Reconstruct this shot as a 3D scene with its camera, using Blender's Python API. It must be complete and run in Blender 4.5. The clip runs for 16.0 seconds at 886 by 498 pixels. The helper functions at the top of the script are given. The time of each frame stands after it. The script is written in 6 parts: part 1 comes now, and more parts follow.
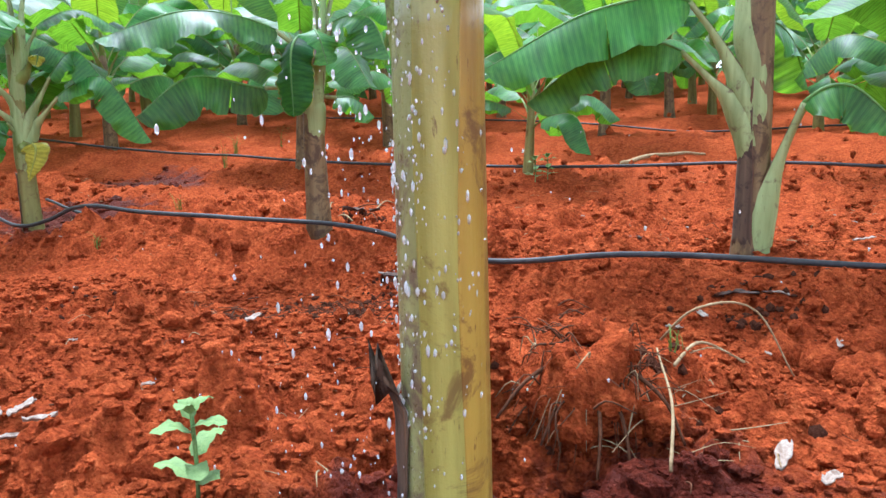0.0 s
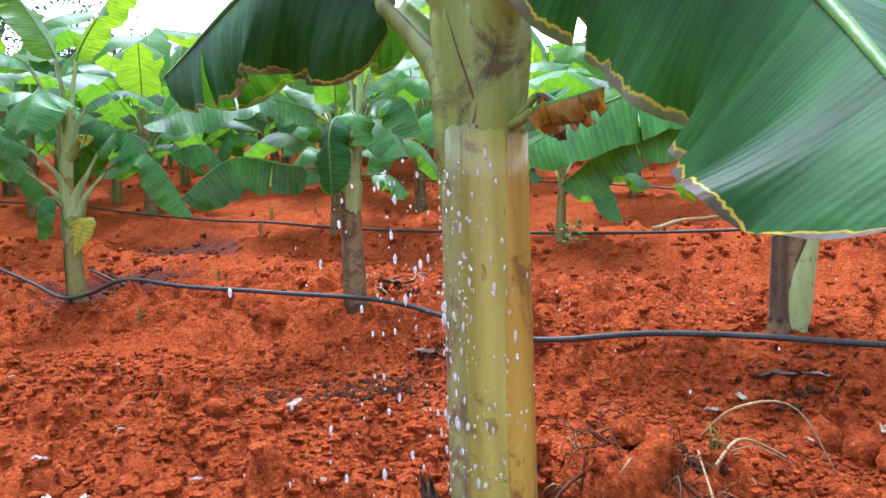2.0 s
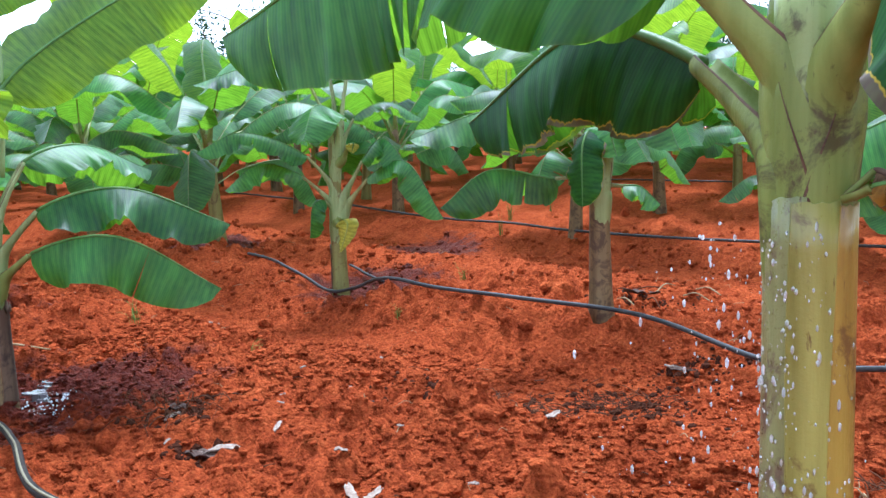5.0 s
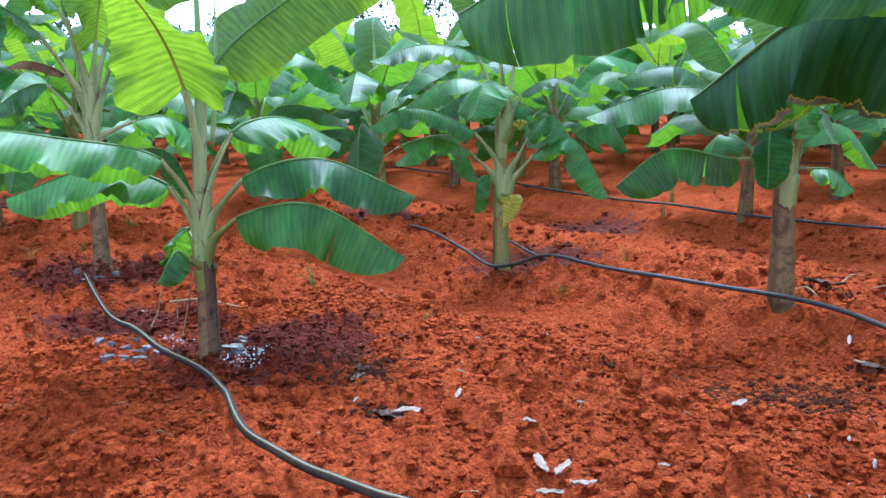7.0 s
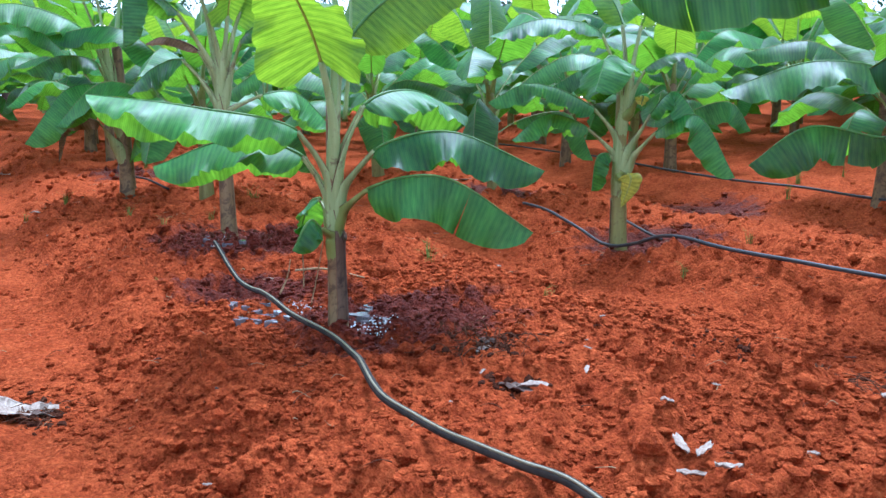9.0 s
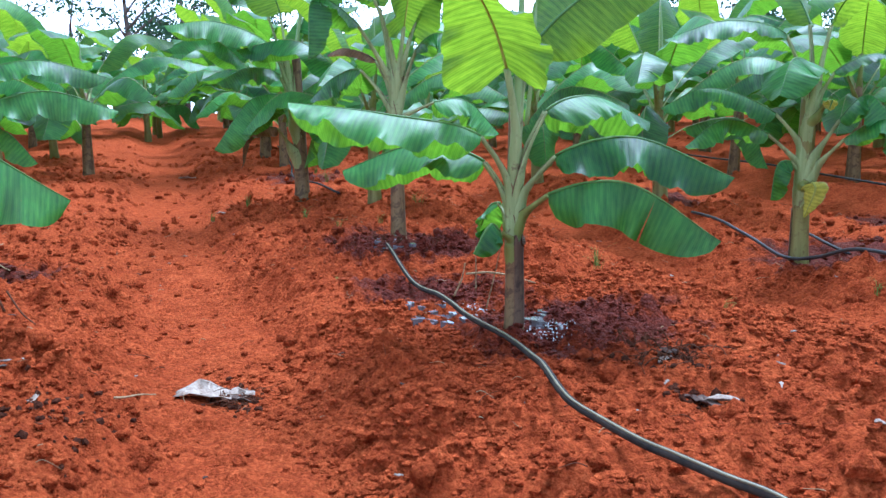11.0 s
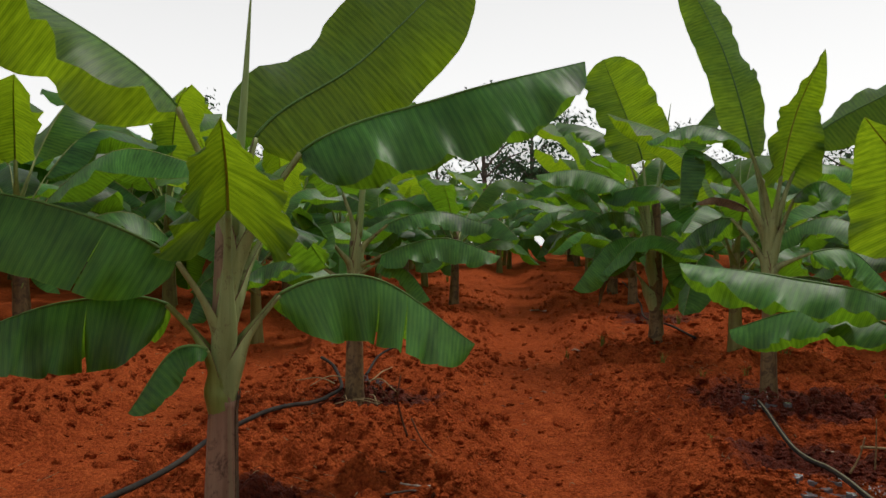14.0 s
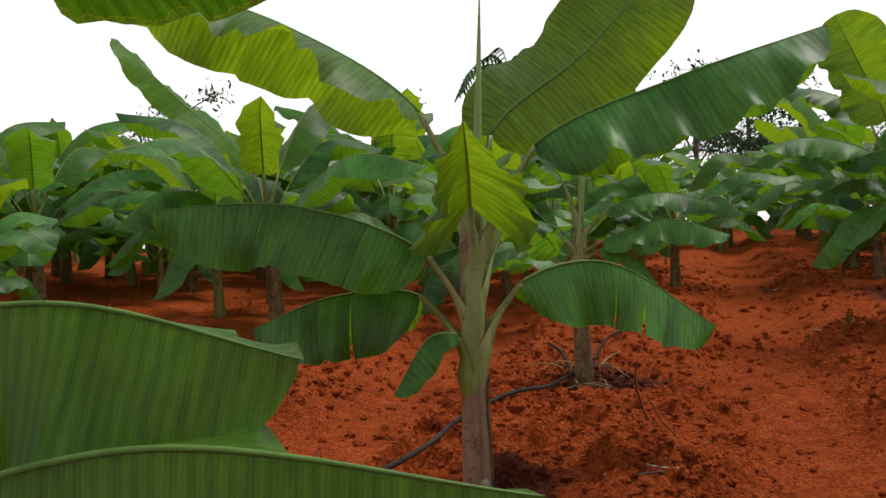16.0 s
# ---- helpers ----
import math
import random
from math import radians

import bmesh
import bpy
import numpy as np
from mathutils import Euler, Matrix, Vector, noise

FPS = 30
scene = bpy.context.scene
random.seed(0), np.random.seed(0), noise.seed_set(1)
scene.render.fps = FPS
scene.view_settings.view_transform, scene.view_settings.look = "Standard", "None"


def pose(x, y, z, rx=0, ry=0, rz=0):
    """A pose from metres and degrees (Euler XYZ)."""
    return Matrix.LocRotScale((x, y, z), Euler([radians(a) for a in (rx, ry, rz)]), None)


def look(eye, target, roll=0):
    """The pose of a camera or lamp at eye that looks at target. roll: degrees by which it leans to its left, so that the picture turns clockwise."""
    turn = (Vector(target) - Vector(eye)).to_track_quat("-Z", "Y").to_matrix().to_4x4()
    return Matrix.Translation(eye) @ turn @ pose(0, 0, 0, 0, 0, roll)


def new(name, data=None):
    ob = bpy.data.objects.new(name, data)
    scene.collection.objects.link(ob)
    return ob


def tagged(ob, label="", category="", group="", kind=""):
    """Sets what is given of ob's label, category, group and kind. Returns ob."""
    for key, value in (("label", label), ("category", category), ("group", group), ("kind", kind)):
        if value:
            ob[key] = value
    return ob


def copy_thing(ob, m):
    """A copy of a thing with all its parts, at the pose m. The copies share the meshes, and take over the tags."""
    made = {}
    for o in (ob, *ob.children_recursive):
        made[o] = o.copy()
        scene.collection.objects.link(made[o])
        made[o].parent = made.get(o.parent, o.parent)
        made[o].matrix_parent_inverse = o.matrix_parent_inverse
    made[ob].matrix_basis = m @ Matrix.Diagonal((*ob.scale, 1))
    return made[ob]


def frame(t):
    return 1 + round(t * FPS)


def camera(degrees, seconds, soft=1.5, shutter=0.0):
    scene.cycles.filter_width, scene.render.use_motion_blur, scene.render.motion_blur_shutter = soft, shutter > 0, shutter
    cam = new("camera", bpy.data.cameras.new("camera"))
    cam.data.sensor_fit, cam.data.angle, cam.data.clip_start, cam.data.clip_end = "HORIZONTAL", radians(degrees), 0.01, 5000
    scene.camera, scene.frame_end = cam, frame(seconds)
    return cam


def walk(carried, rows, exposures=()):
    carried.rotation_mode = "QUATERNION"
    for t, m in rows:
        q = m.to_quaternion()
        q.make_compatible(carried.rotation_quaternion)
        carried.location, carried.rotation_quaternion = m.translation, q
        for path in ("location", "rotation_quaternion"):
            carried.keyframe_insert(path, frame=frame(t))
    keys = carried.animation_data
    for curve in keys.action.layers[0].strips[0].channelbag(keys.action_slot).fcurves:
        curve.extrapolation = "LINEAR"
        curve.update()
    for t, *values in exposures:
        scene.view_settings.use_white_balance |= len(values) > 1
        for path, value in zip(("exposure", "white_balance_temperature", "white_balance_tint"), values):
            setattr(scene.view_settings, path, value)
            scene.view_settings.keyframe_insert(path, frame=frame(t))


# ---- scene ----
cam = camera(58.8, 16.0)
PATH = [
    (0, (0.131, -0.272, 0.797), (-0.251, 1.653, 0.412), -1.4),
    (0.5, (0.133, -0.279, 0.833), (-0.256, 1.652, 0.487), -1.6),
    (1, (0.137, -0.298, 0.87), (-0.257, 1.639, 0.565), -1.7),
    (1.5, (0.126, -0.304, 0.9), (-0.291, 1.632, 0.626), -2.1),
    (2, (0.116, -0.312, 0.922), (-0.341, 1.619, 0.674), -2.1),
    (2.5, (0.113, -0.33, 0.949), (-0.386, 1.595, 0.733), -2.3),
    (3, (0.12, -0.349, 0.973), (-0.464, 1.554, 0.786), -3.3),
    (3.5, (0.106, -0.373, 0.982), (-0.566, 1.502, 0.8), -3.0),
    (4, (0.081, -0.391, 1.007), (-0.697, 1.44, 0.799), -2.8),
    (6.5, (-0.079, -0.539, 1.043), (-1.293, 1.027, 0.767), -1.3),
    (7, (-0.103, -0.562, 1.037), (-1.376, 0.953, 0.746), -1.3),
    (7.5, (-0.136, -0.572, 1.026), (-1.467, 0.889, 0.717), -1.3),
    (8, (-0.159, -0.593, 1.023), (-1.536, 0.822, 0.7), -1.1),
    (10.5, (-0.243, -0.744, 1.008), (-1.849, 0.401, 0.675), -1.0),
    (11, (-0.26, -0.781, 1.011), (-1.937, 0.261, 0.697), -1.1),
    (11.5, (-0.265, -0.82, 1.039), (-2.003, 0.134, 0.777), -1.3),
    (12, (-0.264, -0.851, 1.074), (-2.065, -0.001, 0.888), -1.3),
    (12.5, (-0.257, -0.897, 1.113), (-2.112, -0.157, 1.006), -1.1),
    (13, (-0.242, -0.948, 1.133), (-2.158, -0.374, 1.106), -1.4),
    (13.5, (-0.242, -1.02, 1.135), (-2.203, -0.627, 1.149), -0.7),
    (14, (-0.24, -1.062, 1.144), (-2.22, -0.778, 1.164), 0.2),
    (14.5, (-0.23, -1.089, 1.145), (-2.221, -0.896, 1.176), -0.1),
    (15, (-0.198, -1.122, 1.158), (-2.196, -1.046, 1.185), -0.6),
    (15.5, (-0.17, -1.171, 1.171), (-2.169, -1.232, 1.177), -1.3),
    (16, (-0.122, -1.193, 1.151), (-2.107, -1.433, 1.15), -2.8),
]
walk(cam, [(t, look(eye, target, roll)) for t, eye, target, roll in PATH],
     [(0.0, 0.82, 5150, 10), (4.0, 0.72, 5100, 10), (6.5, 0.60, 4750, 10), (8.0, 0.60, 4650, 10), (11.0, 0.50, 4600, 10), (11.5, 0.22, 4850, 10), (12.0, -0.10, 5200, 10), (12.5, -0.85, 5700, 10), (13.0, -1.28, 6600, 10), (14.0, -1.22, 6700, 10), (16.0, -0.92, 6700, 10)])
# ---- sky and sun: a bright overcast day ----
SUN_EL, SUN_AZ = radians(67), radians(-32)
world = bpy.data.worlds.new("overcast_sky")
scene.world = world
world.use_nodes = True
wn, wl = world.node_tree.nodes, world.node_tree.links
sky = wn.new("ShaderNodeTexSky")
sky.sky_type = "NISHITA"
sky.sun_disc = False
sky.sun_elevation, sky.sun_rotation = SUN_EL, SUN_AZ
sky.air_density, sky.dust_density, sky.ozone_density = 1.0, 4.0, 1.0
grey = wn.new("ShaderNodeHueSaturation")
grey.inputs["Saturation"].default_value = 0.12
cloud = wn.new("ShaderNodeMix")
cloud.data_type = "RGBA"
cloud.inputs["Factor"].default_value = 0.6
cloud.inputs["B"].default_value = (9.0, 9.2, 9.4, 1)
wl.new(sky.outputs["Color"], grey.inputs["Color"])
wl.new(grey.outputs["Color"], cloud.inputs["A"])
place_ = wn.new("ShaderNodeTexCoord")
split_ = wn.new("ShaderNodeSeparateXYZ")
wl.new(place_.outputs["Generated"], split_.inputs[0])
dome = wn.new("ShaderNodeMapRange")
dome.inputs["From Min"].default_value, dome.inputs["From Max"].default_value = 0.0, 1.0
dome.inputs["To Min"].default_value, dome.inputs["To Max"].default_value = 2.4, 0.5
wl.new(split_.outputs["Z"], dome.inputs["Value"])
shade_ = wn.new("ShaderNodeVectorMath")
shade_.operation = "SCALE"
wl.new(cloud.outputs["Result"], shade_.inputs[0])
wl.new(dome.outputs["Result"], shade_.inputs["Scale"])
wl.new(shade_.outputs["Vector"], wn["Background"].inputs["Color"])
wn["Background"].inputs["Strength"].default_value = 0.15

sun = new("sun", bpy.data.lights.new("sun", "SUN"))
sun.data.energy, sun.data.angle, sun.data.color = 5.0, radians(24), (1.0, 0.96, 0.9)
sun.matrix_world = look((0, 0, 0), (-math.sin(SUN_AZ) * math.cos(SUN_EL), -math.cos(SUN_AZ) * math.cos(SUN_EL), -math.sin(SUN_EL)))


# ---- materials ----
def material(name):
    m = bpy.data.materials.new(name)
    m.use_nodes = True
    return m, m.node_tree.nodes, m.node_tree.links, m.node_tree.nodes["Principled BSDF"]


def noise_node(n, scale, detail=4.0, rough=0.55, dist=0.0):
    t = n.new("ShaderNodeTexNoise")
    t.inputs["Scale"].default_value, t.inputs["Detail"].default_value = scale, detail
    t.inputs["Roughness"].default_value, t.inputs["Distortion"].default_value = rough, dist
    return t


def ramp(n, l, src, stops):
    r = n.new("ShaderNodeValToRGB")
    e = r.color_ramp.elements
    e[0].position, e[0].color = stops[0][0], (*stops[0][1], 1)
    e[1].position, e[1].color = stops[-1][0], (*stops[-1][1], 1)
    for p, c in stops[1:-1]:
        e.new(p).color = (*c, 1)
    l.new(src, r.inputs["Fac"])
    return r


def mixc(n, l, fac, a, b, mode="MIX"):
    m = n.new("ShaderNodeMix")
    m.data_type, m.blend_type = "RGBA", mode
    for key, v in (("Factor", fac), ("A", a), ("B", b)):
        s = [i for i in m.inputs if i.name == key and i.enabled][0] if key != "Factor" else m.inputs["Factor"]
        if hasattr(v, "is_linked"):
            l.new(v, s)
        else:
            s.default_value = v if key == "Factor" else (*v, 1)
    return m.outputs["Result"]


def maths(n, l, op, a, b=None, clamp=False):
    m = n.new("ShaderNodeMath")
    m.operation, m.use_clamp = op, clamp
    for i, v in enumerate((a, b)):
        if v is None:
            continue
        if hasattr(v, "is_linked"):
            l.new(v, m.inputs[i])
        else:
            m.inputs[i].default_value = v
    return m.outputs[0]


def bump(n, l, b, height, strength, distance):
    k = n.new("ShaderNodeBump")
    k.inputs["Strength"].default_value, k.inputs["Distance"].default_value = strength, distance
    l.new(height, k.inputs["Height"])
    l.new(k.outputs["Normal"], b.inputs["Normal"])
    return k


def leaf_material(name, dark, light, gloss, through_colour, through_amount, edge=0.0, pleat=0.5, shine=0.25):
    """Banana blade: fine even veins across the blade, broad panels, blotches, and, where edge is set, a scorched yellow and brown margin."""
    m, n, l, b = material(name)
    uv = n.new("ShaderNodeUVMap")
    sep = n.new("ShaderNodeSeparateXYZ")
    l.new(uv.outputs["UV"], sep.inputs[0])
    info = n.new("ShaderNodeObjectInfo")
    along = n.new("ShaderNodeCombineXYZ")
    l.new(sep.outputs["X"], along.inputs["X"])
    l.new(maths(n, l, "MULTIPLY", sep.outputs["Y"], 0.10), along.inputs["Y"])
    l.new(maths(n, l, "MULTIPLY", info.outputs["Random"], 37.0), along.inputs["Z"])
    broad = noise_node(n, 13.0, 2.0, 0.5)
    l.new(along.outputs[0], broad.inputs["Vector"])
    streak = noise_node(n, 42.0, 4.0, 0.62)
    l.new(along.outputs[0], streak.inputs["Vector"])
    shift = maths(n, l, "MULTIPLY", broad.outputs["Fac"], 9.0)
    fine = maths(n, l, "SINE", maths(n, l, "ADD", maths(n, l, "MULTIPLY", sep.outputs["X"], 780.0), shift))
    fold_ = maths(n, l, "SINE", maths(n, l, "ADD", maths(n, l, "MULTIPLY", sep.outputs["X"], 230.0), shift))
    geo = n.new("ShaderNodeTexCoord")
    blotch = noise_node(n, 4.0, 4.0, 0.55)
    l.new(geo.outputs["Object"], blotch.inputs["Vector"])
    speck = noise_node(n, 60.0, 3.0, 0.6)
    l.new(geo.outputs["Object"], speck.inputs["Vector"])
    f = maths(n, l, "ADD", maths(n, l, "MULTIPLY", broad.outputs["Fac"], 0.5), maths(n, l, "MULTIPLY", blotch.outputs["Fac"], 0.5))
    f = maths(n, l, "ADD", f, maths(n, l, "MULTIPLY", maths(n, l, "SUBTRACT", info.outputs["Random"], 0.5), 0.22))
    base = ramp(n, l, f, [(0.36, dark), (0.66, light)]).outputs["Color"]
    q = maths(n, l, "ADD", maths(n, l, "MULTIPLY", fine, 0.05), maths(n, l, "MULTIPLY", fold_, 0.06))
    q = maths(n, l, "ADD", maths(n, l, "ADD", q, 0.20), maths(n, l, "MULTIPLY", streak.outputs["Fac"], 0.60))
    rib = ramp(n, l, q, [(0.36, (0.55, 0.60, 0.58)), (0.66, (1.36, 1.30, 1.26))]).outputs["Color"]
    base = mixc(n, l, 0.6, base, rib, "MULTIPLY")
    # pale rim of the blade
    v = maths(n, l, "ABSOLUTE", maths(n, l, "SUBTRACT", sep.outputs["Y"], 0.5))
    rim = maths(n, l, "MULTIPLY", maths(n, l, "SUBTRACT", v, 0.489), 80.0, True)
    base = mixc(n, l, maths(n, l, "MULTIPLY", rim, 0.22), base, (0.22, 0.26, 0.06))
    spots = ramp(n, l, speck.outputs["Fac"], [(0.72, (0, 0, 0)), (0.77, (1, 1, 1))]).outputs["Color"]
    base = mixc(n, l, maths(n, l, "MULTIPLY", spots, 0.3), base, (0.12, 0.10, 0.03))
    if edge:
        wig = noise_node(n, 17.0, 4.0, 0.65)
        l.new(along.outputs[0], wig.inputs["Vector"])
        e = maths(n, l, "ADD", maths(n, l, "SUBTRACT", v, 0.5), maths(n, l, "MULTIPLY", maths(n, l, "SUBTRACT", wig.outputs["Fac"], 0.36), edge))
        base = mixc(n, l, maths(n, l, "MULTIPLY", maths(n, l, "ADD", e, 0.008), 220.0, True), base, (0.42, 0.32, 0.03))
        burnt = ramp(n, l, blotch.outputs["Fac"], [(0.4, (0.055, 0.035, 0.028)), (0.62, (0.19, 0.15, 0.125))]).outputs["Color"]
        base = mixc(n, l, maths(n, l, "MULTIPLY", e, 160.0, True), base, burnt)
    l.new(base, b.inputs["Base Color"])
    rr = maths(n, l, "ADD", maths(n, l, "MULTIPLY", blotch.outputs["Fac"], 0.25), gloss - 0.05)
    l.new(rr, b.inputs["Roughness"])
    b.inputs["Specular IOR Level"].default_value = shine
    h = maths(n, l, "ADD", maths(n, l, "MULTIPLY", fold_, 0.05 * pleat), maths(n, l, "MULTIPLY", fine, 0.022))
    h = maths(n, l, "ADD", maths(n, l, "ADD", h, maths(n, l, "MULTIPLY", streak.outputs["Fac"], 0.22)), maths(n, l, "MULTIPLY", broad.outputs["Fac"], 1.3))
    bump(n, l, b, h, 0.8, 0.006)
    tr = n.new("ShaderNodeBsdfTranslucent")
    tint = mixc(n, l, 1.0, rib, through_colour, "MULTIPLY")
    l.new(tint, tr.inputs["Color"])
    mx = n.new("ShaderNodeMixShader")
    mx.inputs[0].default_value = through_amount
    l.new(b.outputs[0], mx.inputs[1])
    l.new(tr.outputs[0], mx.inputs[2])
    l.new(mx.outputs[0], n["Material Output"].inputs["Surface"])
    return m


LEAF = leaf_material("banana_leaf", (0.007, 0.052, 0.0115), (0.064, 0.230, 0.042), 0.35, (0.24, 0.50, 0.02), 0.33, shine=0.3)
YOUNG = leaf_material("young_banana_leaf", (0.018, 0.085, 0.010), (0.055, 0.185, 0.022), 0.38, (0.32, 0.50, 0.014), 0.42)
SCORCHED = leaf_material("scorched_banana_leaf", (0.005, 0.038, 0.008), (0.026, 0.112, 0.021), 0.42, (0.16, 0.40, 0.014), 0.20, edge=0.19, shine=0.14)
YELLOW_LEAF = leaf_material("yellowed_leaf", (0.30, 0.31, 0.030), (0.45, 0.40, 0.044), 0.55, (0.70, 0.60, 0.10), 0.35, edge=0.15, shine=0.2)
DRY_LEAF = leaf_material("dried_leaf", (0.067, 0.041, 0.026), (0.192, 0.126, 0.074), 0.8, (0.4, 0.25, 0.1), 0.15, shine=0.1)
AMBER_LEAF = leaf_material("withered_amber_leaf", (0.10, 0.035, 0.012), (0.52, 0.27, 0.02), 0.6, (0.6, 0.35, 0.03), 0.3, edge=0.22, shine=0.3)


def stalk_material(name, low, high, stain, amount, rough=0.5, streak=1.0, band=None, fleck=0.55, shine=0.22):
    """Fleshy stem or stalk: long streaks along it, brown blotches."""
    m, n, l, b = material(name)
    tc = n.new("ShaderNodeTexCoord")
    mp = n.new("ShaderNodeMapping")
    mp.inputs["Scale"].default_value = (1, 1, 0.07)
    l.new(tc.outputs["Object"], mp.inputs["Vector"])
    info = n.new("ShaderNodeObjectInfo")
    streaks = noise_node(n, 38.0, 4.0, 0.6)
    l.new(mp.outputs[0], streaks.inputs["Vector"])
    wide = noise_node(n, 14.0, 3.0, 0.5)
    l.new(mp.outputs[0], wide.inputs["Vector"])
    blot = noise_node(n, 11.0, 6.0, 0.7, 0.6)
    l.new(tc.outputs["Object"], blot.inputs["Vector"])
    fine = noise_node(n, 120.0, 3.0, 0.6)
    l.new(tc.outputs["Object"], fine.inputs["Vector"])
    f = maths(n, l, "ADD", maths(n, l, "MULTIPLY", streaks.outputs["Fac"], 0.45 * streak), maths(n, l, "MULTIPLY", wide.outputs["Fac"], 0.75))
    base = ramp(n, l, f, [(0.40, low), (0.78, high)]).outputs["Color"]
    spread = blot.outputs["Fac"]
    if band:
        # old stains gather where the sheaths part
        hz = n.new("ShaderNodeSeparateXYZ")
        l.new(tc.outputs["Object"], hz.inputs[0])
        off = maths(n, l, "ABSOLUTE", maths(n, l, "SUBTRACT", hz.outputs["Z"], band[0]))
        spread = maths(n, l, "ADD", spread, maths(n, l, "MULTIPLY", maths(n, l, "SUBTRACT", 1.0, maths(n, l, "DIVIDE", off, band[1]), True), 0.17))
    mask = ramp(n, l, spread, [(0.60 - amount, (0, 0, 0)), (0.70 - amount, (1, 1, 1))]).outputs["Color"]
    base = mixc(n, l, maths(n, l, "MULTIPLY", mask, 0.75), base, stain)
    mq = n.new("ShaderNodeMapping")
    mq.inputs["Scale"].default_value = (1, 1, 0.22)
    l.new(tc.outputs["Object"], mq.inputs["Vector"])
    nick = noise_node(n, 85.0, 4.0, 0.65)
    l.new(mq.outputs[0], nick.inputs["Vector"])
    nicks = ramp(n, l, nick.outputs["Fac"], [(0.63, (0, 0, 0)), (0.70, (1, 1, 1))]).outputs["Color"]
    base = mixc(n, l, maths(n, l, "MULTIPLY", nicks, fleck), base, stain)
    l.new(base, b.inputs["Base Color"])
    l.new(maths(n, l, "ADD", maths(n, l, "MULTIPLY", fine.outputs["Fac"], 0.25), rough - 0.12), b.inputs["Roughness"])
    b.inputs["Specular IOR Level"].default_value = shine
    bump(n, l, b, maths(n, l, "ADD", streaks.outputs["Fac"], maths(n, l, "MULTIPLY", fine.outputs["Fac"], 0.4)), 0.5, 0.004)
    return m


STEM = stalk_material("banana_stem", (0.115, 0.090, 0.028), (0.24, 0.225, 0.070), (0.09, 0.045, 0.025), 0.06)
STEM_BROWN = stalk_material("weathered_banana_stem", (0.10, 0.058, 0.026), (0.22, 0.150, 0.070), (0.05, 0.026, 0.018), 0.12)
STEM_PINK = stalk_material("pinkish_brown_stem", (0.17, 0.105, 0.060), (0.32, 0.23, 0.15), (0.07, 0.035, 0.025), 0.05)
STEM_WET = stalk_material("wet_banana_stem", (0.13, 0.13, 0.042), (0.33, 0.34, 0.14), (0.10, 0.05, 0.05), 0.09, 0.3, 1.2, fleck=0.8, shine=0.5)
STEM_CROWN = stalk_material("blotched_green_crown", (0.20, 0.25, 0.075), (0.34, 0.40, 0.17), (0.042, 0.022, 0.020), 0.03, 0.45, 1.0, (1.12, 0.22))
SHEATH_STAINED = stalk_material("stained_leaf_sheath", (0.13, 0.16, 0.032), (0.27, 0.32, 0.080), (0.050, 0.024, 0.020), 0.0, 0.45, 1.0, (1.03, 0.16))
STEM_MAROON = stalk_material("pinkish_brown_sheath", (0.14, 0.068, 0.042), (0.33, 0.20, 0.135), (0.045, 0.02, 0.015), 0.08, 0.6)
SHEATH_OCHRE = stalk_material("ochre_sheath", (0.17, 0.075, 0.012), (0.40, 0.27, 0.045), (0.11, 0.045, 0.02), 0.08, 0.35, 1.2, fleck=0.8, shine=0.45)
SHEATH_YELLOW = stalk_material("yellow_green_sheath", (0.14, 0.125, 0.020), (0.38, 0.35, 0.085), (0.11, 0.055, 0.022), 0.06, 0.32, 1.2, fleck=0.8, shine=0.5)
SHEATH = stalk_material("leaf_sheath", (0.15, 0.185, 0.065), (0.34, 0.40, 0.17), (0.10, 0.055, 0.035), 0.03)
PETIOLE = stalk_material("leaf_stalk", (0.13, 0.165, 0.035), (0.27, 0.32, 0.095), (0.16, 0.10, 0.05), -0.04, 0.45, 0.7)
MIDRIB = stalk_material("yellow_leaf_midrib", (0.24, 0.26, 0.04), (0.38, 0.38, 0.08), (0.2, 0.14, 0.06), -0.1, 0.45, 0.5, fleck=0.1)
MIDRIB_GREEN = stalk_material("green_leaf_midrib", (0.07, 0.15, 0.03), (0.15, 0.26, 0.07), (0.1, 0.1, 0.04), -0.1, 0.45, 0.5, fleck=0.1)
SPEAR = stalk_material("rolled_young_leaf", (0.18, 0.27, 0.085), (0.29, 0.38, 0.15), (0.2, 0.2, 0.1), -0.1, 0.45, 0.8)
BARK_DRY = stalk_material("dead_sheath", (0.045, 0.026, 0.017), (0.16, 0.105, 0.068), (0.03, 0.02, 0.018), 0.1, 0.85)
SHEATH_EDGE = stalk_material("brown_sheath_edge", (0.06, 0.028, 0.020), (0.17, 0.095, 0.050), (0.03, 0.016, 0.014), 0.05, 0.7)


